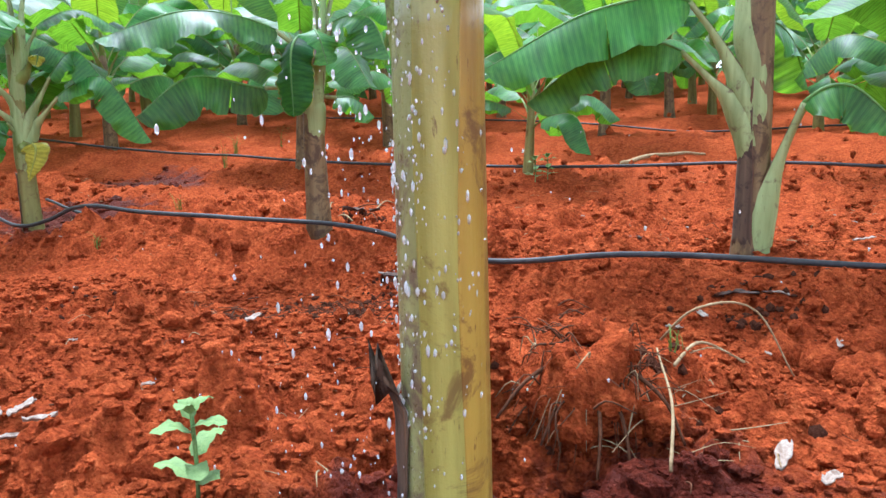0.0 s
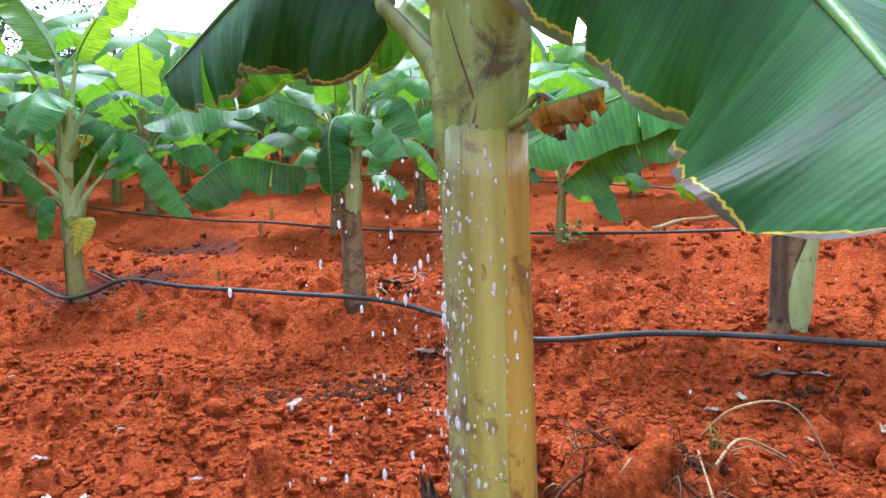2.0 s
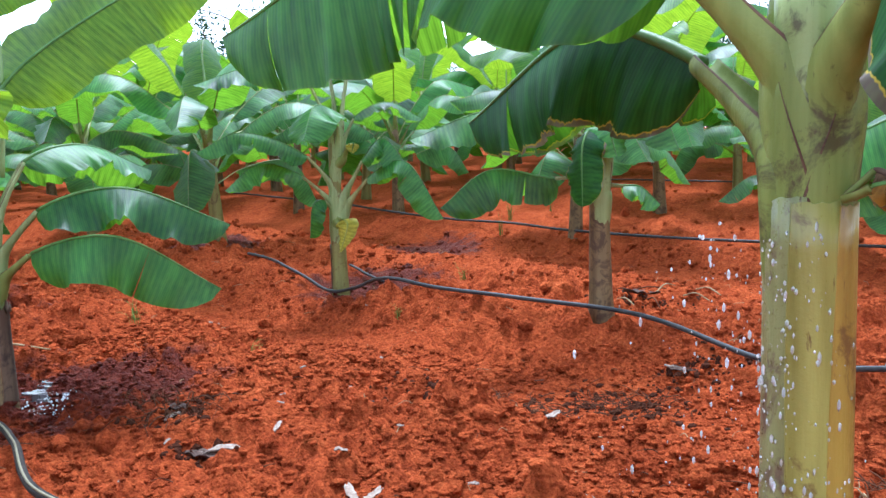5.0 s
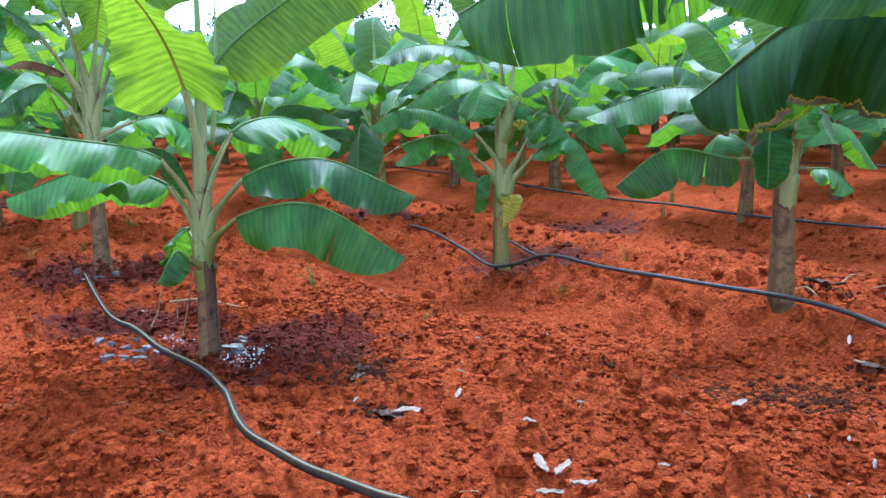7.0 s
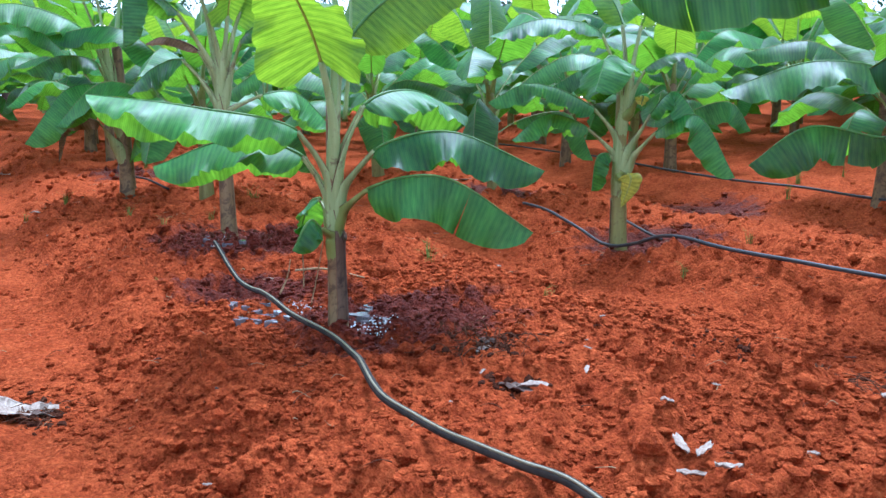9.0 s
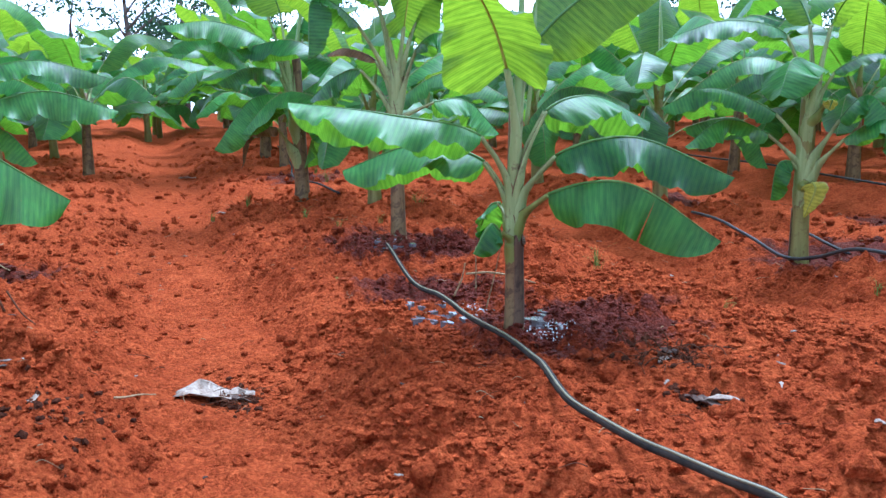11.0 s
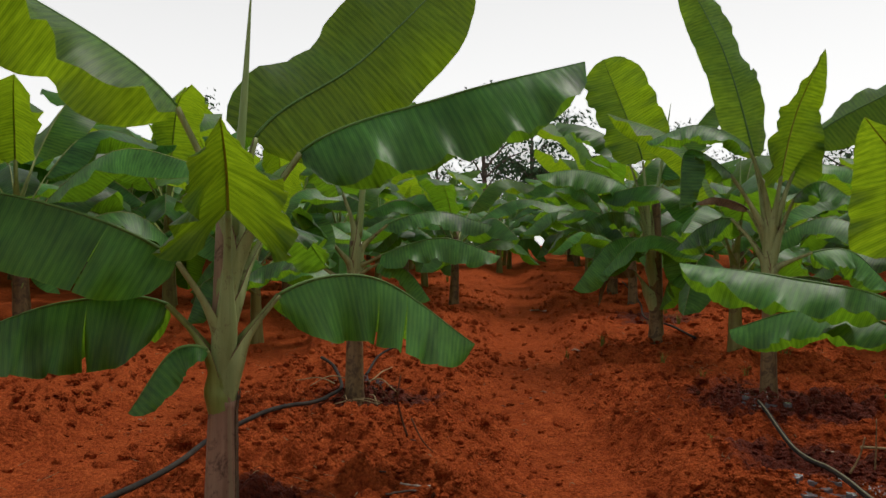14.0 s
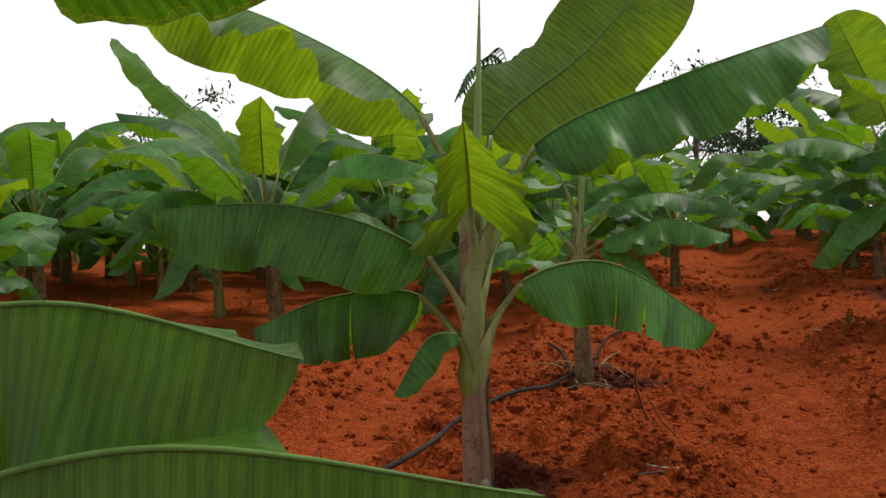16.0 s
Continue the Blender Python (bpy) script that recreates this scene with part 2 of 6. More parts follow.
def soil_material(name, loose=False):
    m, n, l, b = material(name)
    tc = n.new("ShaderNodeTexCoord")
    big = noise_node(n, 0.8, 4.0, 0.6)
    mid = noise_node(n, 7.0, 5.0, 0.65, 0.4)
    small = noise_node(n, 55.0, 6.0, 0.72)
    pale = noise_node(n, 150.0, 2.0, 0.5)
    cells = []
    for sc in (48.0, 125.0):
        g = n.new("ShaderNodeTexVoronoi")
        g.inputs["Scale"].default_value = sc
        g.feature = "SMOOTH_F1"
        g.inputs["Smoothness"].default_value = 0.25
        cells.append(g)
    for t in (big, mid, small, pale):
        l.new(tc.outputs["Object"], t.inputs["Vector"])
    warp = mixc(n, l, 0.014, tc.outputs["Object"], small.outputs["Color"], "ADD")
    for g in cells:
        l.new(warp, g.inputs["Vector"])
    f = maths(n, l, "ADD", maths(n, l, "MULTIPLY", mid.outputs["Fac"], 0.34), maths(n, l, "MULTIPLY", small.outputs["Fac"], 0.66))
    # soil tone varies with the bump noise; crevice shade is painted into its hollows
    base = ramp(n, l, f, [(0.30, (0.135, 0.0215, 0.0075)), (0.45, (0.290, 0.053, 0.0155)), (0.55, (0.400, 0.082, 0.0225)), (0.72, (0.60, 0.165, 0.054))]).outputs["Color"]
    tone = ramp(n, l, big.outputs["Fac"], [(0.36, (0.62, 0.58, 0.58)), (0.60, (1.18, 1.2, 1.2))]).outputs["Color"]
    base = mixc(n, l, 0.25, base, tone, "MULTIPLY")
    crumb = n.new("ShaderNodeSeparateXYZ")
    l.new(cells[0].outputs["Color"], crumb.inputs[0])
    each = ramp(n, l, crumb.outputs["X"], [(0.1, (0.50, 0.48, 0.48)), (0.9, (1.45, 1.48, 1.5))]).outputs["Color"]
    base = mixc(n, l, 0.4, base, each, "MULTIPLY")
    if loose:
        geo = n.new("ShaderNodeNewGeometry")
        lump = ramp(n, l, geo.outputs["Random Per Island"], [(0.0, (0.52, 0.50, 0.50)), (1.0, (1.45, 1.5, 1.5))]).outputs["Color"]
        base = mixc(n, l, 0.5, base, lump, "MULTIPLY")
    grit = ramp(n, l, pale.outputs["Fac"], [(0.72, (0, 0, 0)), (0.77, (1, 1, 1))]).outputs["Color"]
    base = mixc(n, l, maths(n, l, "MULTIPLY", grit, 0.35), base, (0.55, 0.25, 0.13))
    wet = n.new("ShaderNodeAttribute")
    wet.attribute_name = "wet"
    w = maths(n, l, "ADD", wet.outputs["Fac"], maths(n, l, "MULTIPLY", maths(n, l, "SUBTRACT", mid.outputs["Fac"], 0.5), 1.8))
    w = maths(n, l, "MULTIPLY", maths(n, l, "SUBTRACT", w, 0.24), 2.6, True)
    w = maths(n, l, "MULTIPLY", w, maths(n, l, "GREATER_THAN", wet.outputs["Fac"], 0.02))
    damp = mixc(n, l, 1.0, base, (0.30, 0.26, 0.44), "MULTIPLY")
    base = mixc(n, l, w, base, damp)
    l.new(base, b.inputs["Base Color"])
    l.new(maths(n, l, "SUBTRACT", 0.97, maths(n, l, "MULTIPLY", w, 0.45)), b.inputs["Roughness"])
    l.new(maths(n, l, "ADD", 0.02, maths(n, l, "MULTIPLY", w, 0.05)), b.inputs["Specular IOR Level"])
    h = maths(n, l, "ADD", maths(n, l, "MULTIPLY", small.outputs["Fac"], 0.7), maths(n, l, "MULTIPLY", mid.outputs["Fac"], 0.8))
    h = maths(n, l, "SUBTRACT", h, maths(n, l, "MULTIPLY", cells[0].outputs["Distance"], 0.55))
    h = maths(n, l, "SUBTRACT", h, maths(n, l, "MULTIPLY", cells[1].outputs["Distance"], 0.28))
    bump(n, l, b, h, 1.0, 0.032)
    return m


SOIL = soil_material("red_soil")
CRUMB = soil_material("loose_red_soil", True)


def plain_material(name, a, c, scale, rough, rel=0.3, depth=0.003, spec=0.5):
    m, n, l, b = material(name)
    tc = n.new("ShaderNodeTexCoord")
    t = noise_node(n, scale, 5.0, 0.6)
    l.new(tc.outputs["Object"], t.inputs["Vector"])
    t2 = noise_node(n, scale * 6, 4.0, 0.6)
    l.new(tc.outputs["Object"], t2.inputs["Vector"])
    f = maths(n, l, "ADD", maths(n, l, "MULTIPLY", t.outputs["Fac"], 0.6), maths(n, l, "MULTIPLY", t2.outputs["Fac"], 0.4))
    l.new(ramp(n, l, f, [(0.35, a), (0.65, c)]).outputs["Color"], b.inputs["Base Color"])
    b.inputs["Roughness"].default_value, b.inputs["Specular IOR Level"].default_value = rough, spec
    bump(n, l, b, t2.outputs["Fac"], rel, depth)
    return m


PIPE = plain_material("black_polythene_pipe", (0.018, 0.019, 0.022), (0.05, 0.046, 0.046), 9.0, 0.5, 0.3, 0.003, 0.25)
PIPE_DUSTY = plain_material("dusty_grey_pipe", (0.012, 0.012, 0.013), (0.050, 0.040, 0.032), 7.0, 0.8, 0.3, 0.003, 0.12)
PIPE_STRIPE = plain_material("cream_pipe_stripe", (0.12, 0.105, 0.06), (0.22, 0.19, 0.11), 20.0, 0.55)
STRAW = plain_material("dry_straw", (0.20, 0.125, 0.060), (0.40, 0.30, 0.17), 30.0, 0.9, 0.3, 0.003, 0.08)
ROOT = plain_material("dark_roots", (0.045, 0.018, 0.010), (0.14, 0.062, 0.034), 25.0, 1.0, 0.3, 0.003, 0.02)
HUMUS = plain_material("rotted_plant_matter", (0.022, 0.008, 0.005), (0.095, 0.034, 0.018), 45.0, 1.0, 0.8, 0.008, 0.03)
SCRAP = plain_material("bleached_leaf_scrap", (0.16, 0.10, 0.07), (0.42, 0.36, 0.30), 25.0, 0.9, 0.6, 0.004, 0.1)
SCRAP_DARK = plain_material("rotting_leaf_scrap", (0.03, 0.018, 0.014), (0.15, 0.105, 0.085), 25.0, 0.95, 0.6, 0.004, 0.05)
GRASS = plain_material("grass_blades", (0.074, 0.118, 0.018), (0.192, 0.237, 0.045), 12.0, 0.7, 0.3, 0.003, 0.15)
WEED = plain_material("weed_leaves", (0.10, 0.17, 0.05), (0.20, 0.29, 0.10), 40.0, 0.6, 0.3, 0.003, 0.15)
FAR_LEAF = plain_material("far_tree_leaves", (0.030, 0.070, 0.036), (0.075, 0.14, 0.060), 0.8, 0.8, 0.3, 0.003, 0.1)
FAR_WOOD = plain_material("far_tree_bark", (0.06, 0.045, 0.035), (0.14, 0.11, 0.09), 6.0, 0.9)

m_water, n_, l_, b_ = material("water")
b_.inputs["Base Color"].default_value = (0.93, 0.95, 0.97, 1)
b_.inputs["Roughness"].default_value, b_.inputs["IOR"].default_value = 0.02, 1.33
b_.inputs["Transmission Weight"].default_value = 0.6
WATER = m_water
m_puddle, n_, l_, b_ = material("muddy_puddle")
b_.inputs["Base Color"].default_value = (0.14, 0.13, 0.14, 1)
b_.inputs["Roughness"].default_value = 0.03
tw = noise_node(n_, 30.0, 3.0)
bump(n_, l_, b_, tw.outputs["Fac"], 0.15, 0.004)
PUDDLE = m_puddle


# ---- mesh helpers ----
def mesh_from(name, verts, faces, mats, smooth=True, index=None, uvs=None):
    me = bpy.data.meshes.new(name)
    me.from_pydata([tuple(v) for v in verts], [], [tuple(f) for f in faces])
    for m in mats:
        me.materials.append(m)
    if smooth:
        me.polygons.foreach_set("use_smooth", np.ones(len(me.polygons), bool))
    if index is not None:
        me.polygons.foreach_set("material_index", np.asarray(index, np.int32))
    if uvs is not None:
        lay = me.uv_layers.new(name="UVMap")
        li = np.zeros(len(me.loops), np.int32)
        me.loops.foreach_get("vertex_index", li)
        lay.data.foreach_set("uv", np.asarray(uvs, np.float32)[li].ravel())
    me.update()
    return me


def part(name, me, parent, label=""):
    ob = new(name, me)
    ob.parent = parent
    if label:
        ob["label"] = label
    return ob


def thing(name, label, category, group="", at=(0, 0, 0), turn=0.0, me=None, kind=""):
    ob = new(name, me)
    ob.matrix_basis = pose(*at, 0, 0, turn)
    return tagged(ob, label, category, group, kind)


def spline(pts, n):
    """n points along a smooth curve through pts."""
    p = np.asarray(pts, float)
    p = np.vstack([2 * p[0] - p[1], p, 2 * p[-1] - p[-2]])
    d = np.linalg.norm(np.diff(p, axis=0), axis=1) ** 0.5
    k = np.r_[0, np.cumsum(np.maximum(d, 1e-4))]
    out = []
    lens = np.r_[0, np.cumsum(np.linalg.norm(np.diff(p[1:-1], axis=0), axis=1))]
    for s in np.linspace(0, lens[-1], n):
        i = min(np.searchsorted(lens, s, "right") - 1, len(lens) - 2)
        u = (s - lens[i]) / max(lens[i + 1] - lens[i], 1e-9)
        t0, t1, t2, t3 = k[i : i + 4]
        t = t1 + u * (t2 - t1)
        a, b, c, e = p[i : i + 4]
        q1 = (t1 - t) / (t1 - t0) * a + (t - t0) / (t1 - t0) * b
        q2 = (t2 - t) / (t2 - t1) * b + (t - t1) / (t2 - t1) * c
        q3 = (t3 - t) / (t3 - t2) * c + (t - t2) / (t3 - t2) * e
        r1 = (t2 - t) / (t2 - t0) * q1 + (t - t0) / (t2 - t0) * q2
        r2 = (t3 - t) / (t3 - t1) * q2 + (t - t1) / (t3 - t1) * q3
        out.append((t2 - t) / (t2 - t1) * r1 + (t - t1) / (t2 - t1) * r2)
    return np.array(out)


def unit(v):
    v = np.asarray(v, float)
    return v / np.maximum(np.linalg.norm(v, axis=-1, keepdims=True), 1e-9)


def tangents(c):
    return unit(np.gradient(c, axis=0))


def tube(c, r, sides=8, cap=True):
    """Verts and faces of a tube along the points c with radii r."""
    c = np.asarray(c, float)
    r = np.broadcast_to(np.asarray(r, float), (len(c),))
    t = tangents(c)
    ref = np.array([0, 0, 1.0]) if abs(t[:, 2]).mean() < 0.8 else np.array([1.0, 0, 0])
    a = unit(np.cross(t, ref))
    b = np.cross(t, a)
    th = np.linspace(0, 2 * np.pi, sides, endpoint=False)
    v = c[:, None] + r[:, None, None] * (np.cos(th)[None, :, None] * a[:, None] + np.sin(th)[None, :, None] * b[:, None])
    n = len(c)
    f = [(i * sides + j, i * sides + (j + 1) % sides, (i + 1) * sides + (j + 1) % sides, (i + 1) * sides + j) for i in range(n - 1) for j in range(sides)]
    if cap:
        f += [tuple(range(sides))[::-1], tuple((n - 1) * sides + j for j in range(sides))]
    return v.reshape(-1, 3), f


def join_lists(lists):
    vs, fs, o = [], [], 0
    for v, f in lists:
        vs.append(np.asarray(v, float))
        fs += [tuple(i + o for i in q) for q in f]
        o += len(v)
    return np.vstack(vs), fs


# ---- the banana plant ----
def leaf_frames(c, out):
    """Along the midrib c: side and upper-face direction of the blade."""
    t = tangents(c)
    a = t @ out
    nrm = np.outer(-t[:, 2], out) + np.outer(np.maximum(a, 0.12), (0, 0, 1.0))
    nrm = unit(nrm - t * (nrm * t).sum(1, keepdims=True))
    return t, np.cross(t, nrm), nrm


def blade_data(c, out, width, fold=(20, 20), roll=0.0, curl=15.0, tears=((), ()), wave=0.02, seed=0, nw=6, tip=0.0, shape="long"):
    """Blade of a banana leaf on the midrib c. fold: how far each half hangs, in degrees; tears: where along it each half is split."""
    rnd = np.random.RandomState(seed)
    n = len(c)
    t, side, nrm = leaf_frames(c, out)
    ro = np.radians(roll)
    side, nrm = np.cos(ro) * side + np.sin(ro) * nrm, np.cos(ro) * nrm - np.sin(ro) * side
    s = np.linspace(0, 1, n)
    length = np.linalg.norm(np.diff(c, axis=0), axis=1).sum()
    if shape == "ovate":
        prof = np.sqrt(np.clip(1 - (1 - np.minimum((s + 0.02) / 0.16, 1)) ** 2, 0, 1)) * (1 - np.clip((s - 0.12) / 0.88, 0, 1) ** 1.25) ** 0.8
        back = -0.55 * np.exp(-s * 5)
    else:
        rise = np.sqrt(np.clip(1 - (1 - np.minimum((s + 0.006) / 0.2, 1)) ** 2, 0, 1))
        fall = (1 - np.clip((s - 0.5) / 0.5, 0, 1) ** 2.6) ** 0.6
        prof = rise * np.maximum(fall, tip)
        back = 0.16 - 0.4 * np.exp(-s * 9)
    prof = width / 2 * np.maximum(prof, 0.01)
    verts, faces, uvs = [], [], []
    for h, sgn in enumerate((-1, 1)):
        cuts = [0.0, *sorted(tears[h]), 1.0]
        ph = rnd.uniform(0, 6.28, 4)
        fr = rnd.uniform(2.5, 5.0, 3)
        swell = 9 * np.sin(s * 6.28 * rnd.uniform(0.8, 1.6) + ph[3]) * np.minimum(s * 4, 1)
        for k in range(len(cuts) - 1):
            i0, i1 = int(round(cuts[k] * (n - 1))), int(round(cuts[k + 1] * (n - 1)))
            if i1 - i0 < 1:
                continue
            many = len(cuts) > 2
            off = rnd.uniform(-7, 9) if many else 0.0
            ii = np.arange(i0, i1 + 1)
            u = np.linspace(0, 1, len(ii))
            pos = c[ii].copy()
            lin = np.zeros((len(ii), nw + 1, 3))
            lin[:, 0] = pos
            w = prof[ii]
            for j in range(1, nw + 1):
                v = (j - 0.5) / nw
                ang = fold[h] + swell[ii] + curl * v + off * v * 1.5
                wavy = v * v * (np.sin(s[ii] * 6.28 * fr[0] + ph[0]) + 0.55 * np.sin(s[ii] * 6.28 * fr[1] * 2.1 + ph[1]) + 0.3 * np.sin(s[ii] * 6.28 * fr[2] * 4.3 + ph[2]))
                a = np.radians(ang + wavy * wave * 900 + (9 * (2 * u - 1) ** 2 * v if many else 0))
                d = sgn * side[ii] * np.cos(a)[:, None] - nrm[ii] * np.sin(a)[:, None]
                pos = pos + d * (w / nw)[:, None] + t[ii] * (w / nw * back[ii])[:, None]
                lin[:, j] = pos
            # gaps open towards the margin where the blade is split
            if k > 0:
                lin[0, 1:] += t[ii[0]] * (0.003 * np.linspace(0.15, 1, nw)[:, None])
            if k < len(cuts) - 2:
                lin[-1, 1:] -= t[ii[-1]] * (0.003 * np.linspace(0.15, 1, nw)[:, None])
            # notched and frayed margin
            lin[:, nw] += (lin[:, nw - 1] - lin[:, nw]) * (np.abs(rnd.uniform(-0.04, 0.04, len(ii))) * (1 if n > 20 else 0.5))[:, None]
            o = sum(len(x) for x in verts)
            verts.append(lin.reshape(-1, 3))
            uvs.append(np.stack(np.broadcast_arrays((s[ii] * length)[:, None], 0.5 + sgn * 0.5 * np.linspace(0, 1, nw + 1)[None]), -1).reshape(-1, 2))
            for a_ in range(len(ii) - 1):
                for b_2 in range(nw):
                    q = [o + a_ * (nw + 1) + b_2, o + (a_ + 1) * (nw + 1) + b_2, o + (a_ + 1) * (nw + 1) + b_2 + 1, o + a_ * (nw + 1) + b_2 + 1]
                    faces.append(q[::-1] if sgn > 0 else q)
    return np.vstack(verts), faces, np.vstack(uvs)


def stalk_data(c, out, r_stem, r_stalk, split, sides=9, taper=2.2):
    """Sheath and stalk of one leaf: a hollow crescent that clasps the stem below, opens in a V and closes to a grooved stalk above."""
    n = len(c)
    t, side, nrm = leaf_frames(c, out)
    x = np.linspace(0, 1, n)
    k = np.clip((x - split * 0.7) / (1 - split * 0.7), 0, 1)
    k = k * k * (3 - 2 * k)
    low = np.clip(x / split, 0, 1)
    rad = (r_stem * (0.86 + 0.2 * np.minimum(low * 2.5, 1))) * (1 - k) ** taper + r_stalk * (1 - (1 - k) ** taper)
    half = np.radians(178 - 62 * np.clip(low * 1.25 - 0.25, 0, 1) ** 0.8)
    wall = 0.10 + 0.35 * k
    verts, faces = [], []
    for i in range(n):
        th = np.r_[-1.0, np.linspace(-0.94, 0.94, sides - 2), 1.0] * half[i]
        rim = np.cos(th)[:, None] * -nrm[i] + np.sin(th)[:, None] * side[i]
        verts.append(c[i] + rim * rad[i])
        verts.append(c[i] + rim[::-1] * rad[i] * (1 - wall[i] * np.cos(th[::-1] / half[i] * 1.45)[:, None]))
    m = 2 * sides
    for i in range(n - 1):
        for j in range(m):
            faces.append((i * m + j, i * m + (j + 1) % m, (i + 1) * m + (j + 1) % m, (i + 1) * m + j))
    faces.append(tuple(range(m))[::-1])
    faces.append(tuple((n - 1) * m + j for j in range(m)))
    edge = [1 if f % m in (0, sides - 2, sides - 1, m - 1) and f < (n - 1) * m else 0 for f in range(len(faces))]
    return np.vstack(verts), faces, edge


def stem_mesh(height, r0, r1, mat, seed=0, lean=(0, 0), sides=20, rings=22, sink=0.08):
    """Pseudostem: a tapering, slightly angular column of overlapping sheaths."""
    rnd = np.random.RandomState(seed)
    z = np.linspace(-sink, height, rings)
    k = np.clip(z / height, 0, 1)
    th = np.linspace(0, 2 * np.pi, sides, endpoint=False)
    ph = rnd.uniform(0, 6.28, 3)
    ridge = 1 + 0.035 * np.cos(3 * th[None] + ph[0] + 1.4 * k[:, None]) + 0.03 * np.cos(2 * th[None] + ph[1]) + 0.02 * np.cos(7 * th[None] + ph[2] - k[:, None])
    r = (r0 + (r1 - r0) * k ** 1.25 + r0 * 0.16 * np.exp(-np.maximum(z, 0) / 0.06))[:, None] * ridge
    x = r * np.cos(th) + (lean[0] * k ** 1.5)[:, None]
    y = r * np.sin(th) + (lean[1] * k ** 1.5)[:, None]
    v = np.stack([x, y, np.broadcast_to(z[:, None], x.shape)], -1).reshape(-1, 3)
    f = [(i * sides + j, i * sides + (j + 1) % sides, (i + 1) * sides + (j + 1) % sides, (i + 1) * sides + j) for i in range(rings - 1) for j in range(sides)]
    f.append(tuple((rings - 1) * sides + j for j in range(sides)))
    return mesh_from("pseudostem", v, f, (mat,))


TYPES = {"leaf": LEAF, "young": YOUNG, "scorched": SCORCHED, "yellow": YELLOW_LEAF, "dry": DRY_LEAF, "amber": AMBER_LEAF}


STEMS = {}


def add_leaf(plant, p0, p1, p2, p3, width, fold=20, roll=0, look_of="leaf", tears=((), ()), curl=15, wave=0.019, r_stem=0.05, r_stalk=0.016, seed=1, n=34, nw=7, sheath=0.30, tip=0.0, label="", shape="long", joined=False, stained=False, clasp=True):
    """One leaf of a plant, in the plant's own metres: p0 where the stalk leaves the stem, p1 where the blade begins, p2 its middle, p3 its tip."""
    p0, p1, p2, p3 = (np.array(p, float) for p in (p0, p1, p2, p3))
    out = np.array([p3[0] - p0[0], p3[1] - p0[1], 0.0])
    if np.linalg.norm(out) < 0.05:
        out = np.array([p1[0] - p0[0] + 1e-3, p1[1] - p0[1], 0.0])
    out = unit(out)
    full = spline([p0, p1, p2, p3], 90)
    i1 = max(int(np.argmin(np.linalg.norm(full - p1, axis=1))), 2)
    c = spline(full[i1:], n)
    f = fold if isinstance(fold, (tuple, list)) else (fold, fold)
    bv, bf, buv = blade_data(c, out, width, f, roll, curl, tears, wave, seed, nw, tip, shape)
    h_, a_, e_ = STEMS.get(plant.name, (1.0, r_stem, r_stem))
    zk = min(max((p0[2] - sheath * 0.5) / h_, 0.0), 1.0)
    r_stem = (a_ + (e_ - a_) * zk ** 1.25) * 1.0 + 0.001 if clasp else r_stalk
    # sheath from inside the stem, then the free stalk
    low = np.array([0.0, 0.0, max(p0[2] - sheath, 0.02)])
    mid = np.array([p0[0] * 0.25, p0[1] * 0.25, p0[2] - sheath * 0.45])
    a = spline([low, mid, p0 * np.array([0.8, 0.8, 1.0]), full[i1 // 2], p1], 24 if not joined else 5)
    split = np.clip(sheath / (sheath + np.linalg.norm(p1 - p0)), 0.1, 0.9)
    sv, sf, se = stalk_data(a, out, r_stem, r_stalk, split, 13 if not joined else 4, 1.5 if stained else 2.2)
    t, side, nrm = leaf_frames(c, out)
    ro = np.radians(roll)
    nr = np.cos(ro) * nrm - np.sin(ro) * side
    rr = r_stalk * 0.42 * (1 - np.linspace(0, 1, n)) ** 0.8 + 0.0018
    mv, mf = tube(c - nr * (rr * 0.15)[:, None], rr, 6 if not joined else 3, not joined)
    if joined:
        v, fa = join_lists([(bv, bf), (sv, sf), (mv, mf)])
        uv = np.vstack([buv, np.zeros((len(sv) + len(mv), 2)) + 0.5])
        idx = [0] * len(bf) + [1] * (len(sf) + len(mf))
        return part("leaf", mesh_from("leaf", v, fa, (TYPES[look_of], PETIOLE), True, idx, uv), plant, label)
    blade = part("leaf", mesh_from("leaf", bv, bf, (TYPES[look_of],), True, None, buv), plant, label)
    part("stalk", mesh_from("stalk", sv, sf, (SHEATH_STAINED if stained else SHEATH if sheath > 0.2 else PETIOLE, SHEATH_EDGE), True, se), blade)
    part("midrib", mesh_from("midrib", mv, mf, (BARK_DRY if look_of == "dry" else MIDRIB if shape == "ovate" else MIDRIB_GREEN,)), blade)
    return blade


def add_spear(plant, p0, p1, r=0.022, bend=0.02):
    """The rolled youngest leaf, standing out of the crown."""
    p0, p1 = np.array(p0, float), np.array(p1, float)
    c = spline([p0, p0 * 0.5 + p1 * 0.5 + np.array([bend, 0, 0]), p1], 14)
    k = np.linspace(0, 1, 14)
    v, f = tube(c, r * (1 - k ** 1.6 * 0.9), 9)
    part("rolled_leaf", mesh_from("rolled_leaf", v, f, (SPEAR,)), plant, "tightly rolled pale green young leaf")


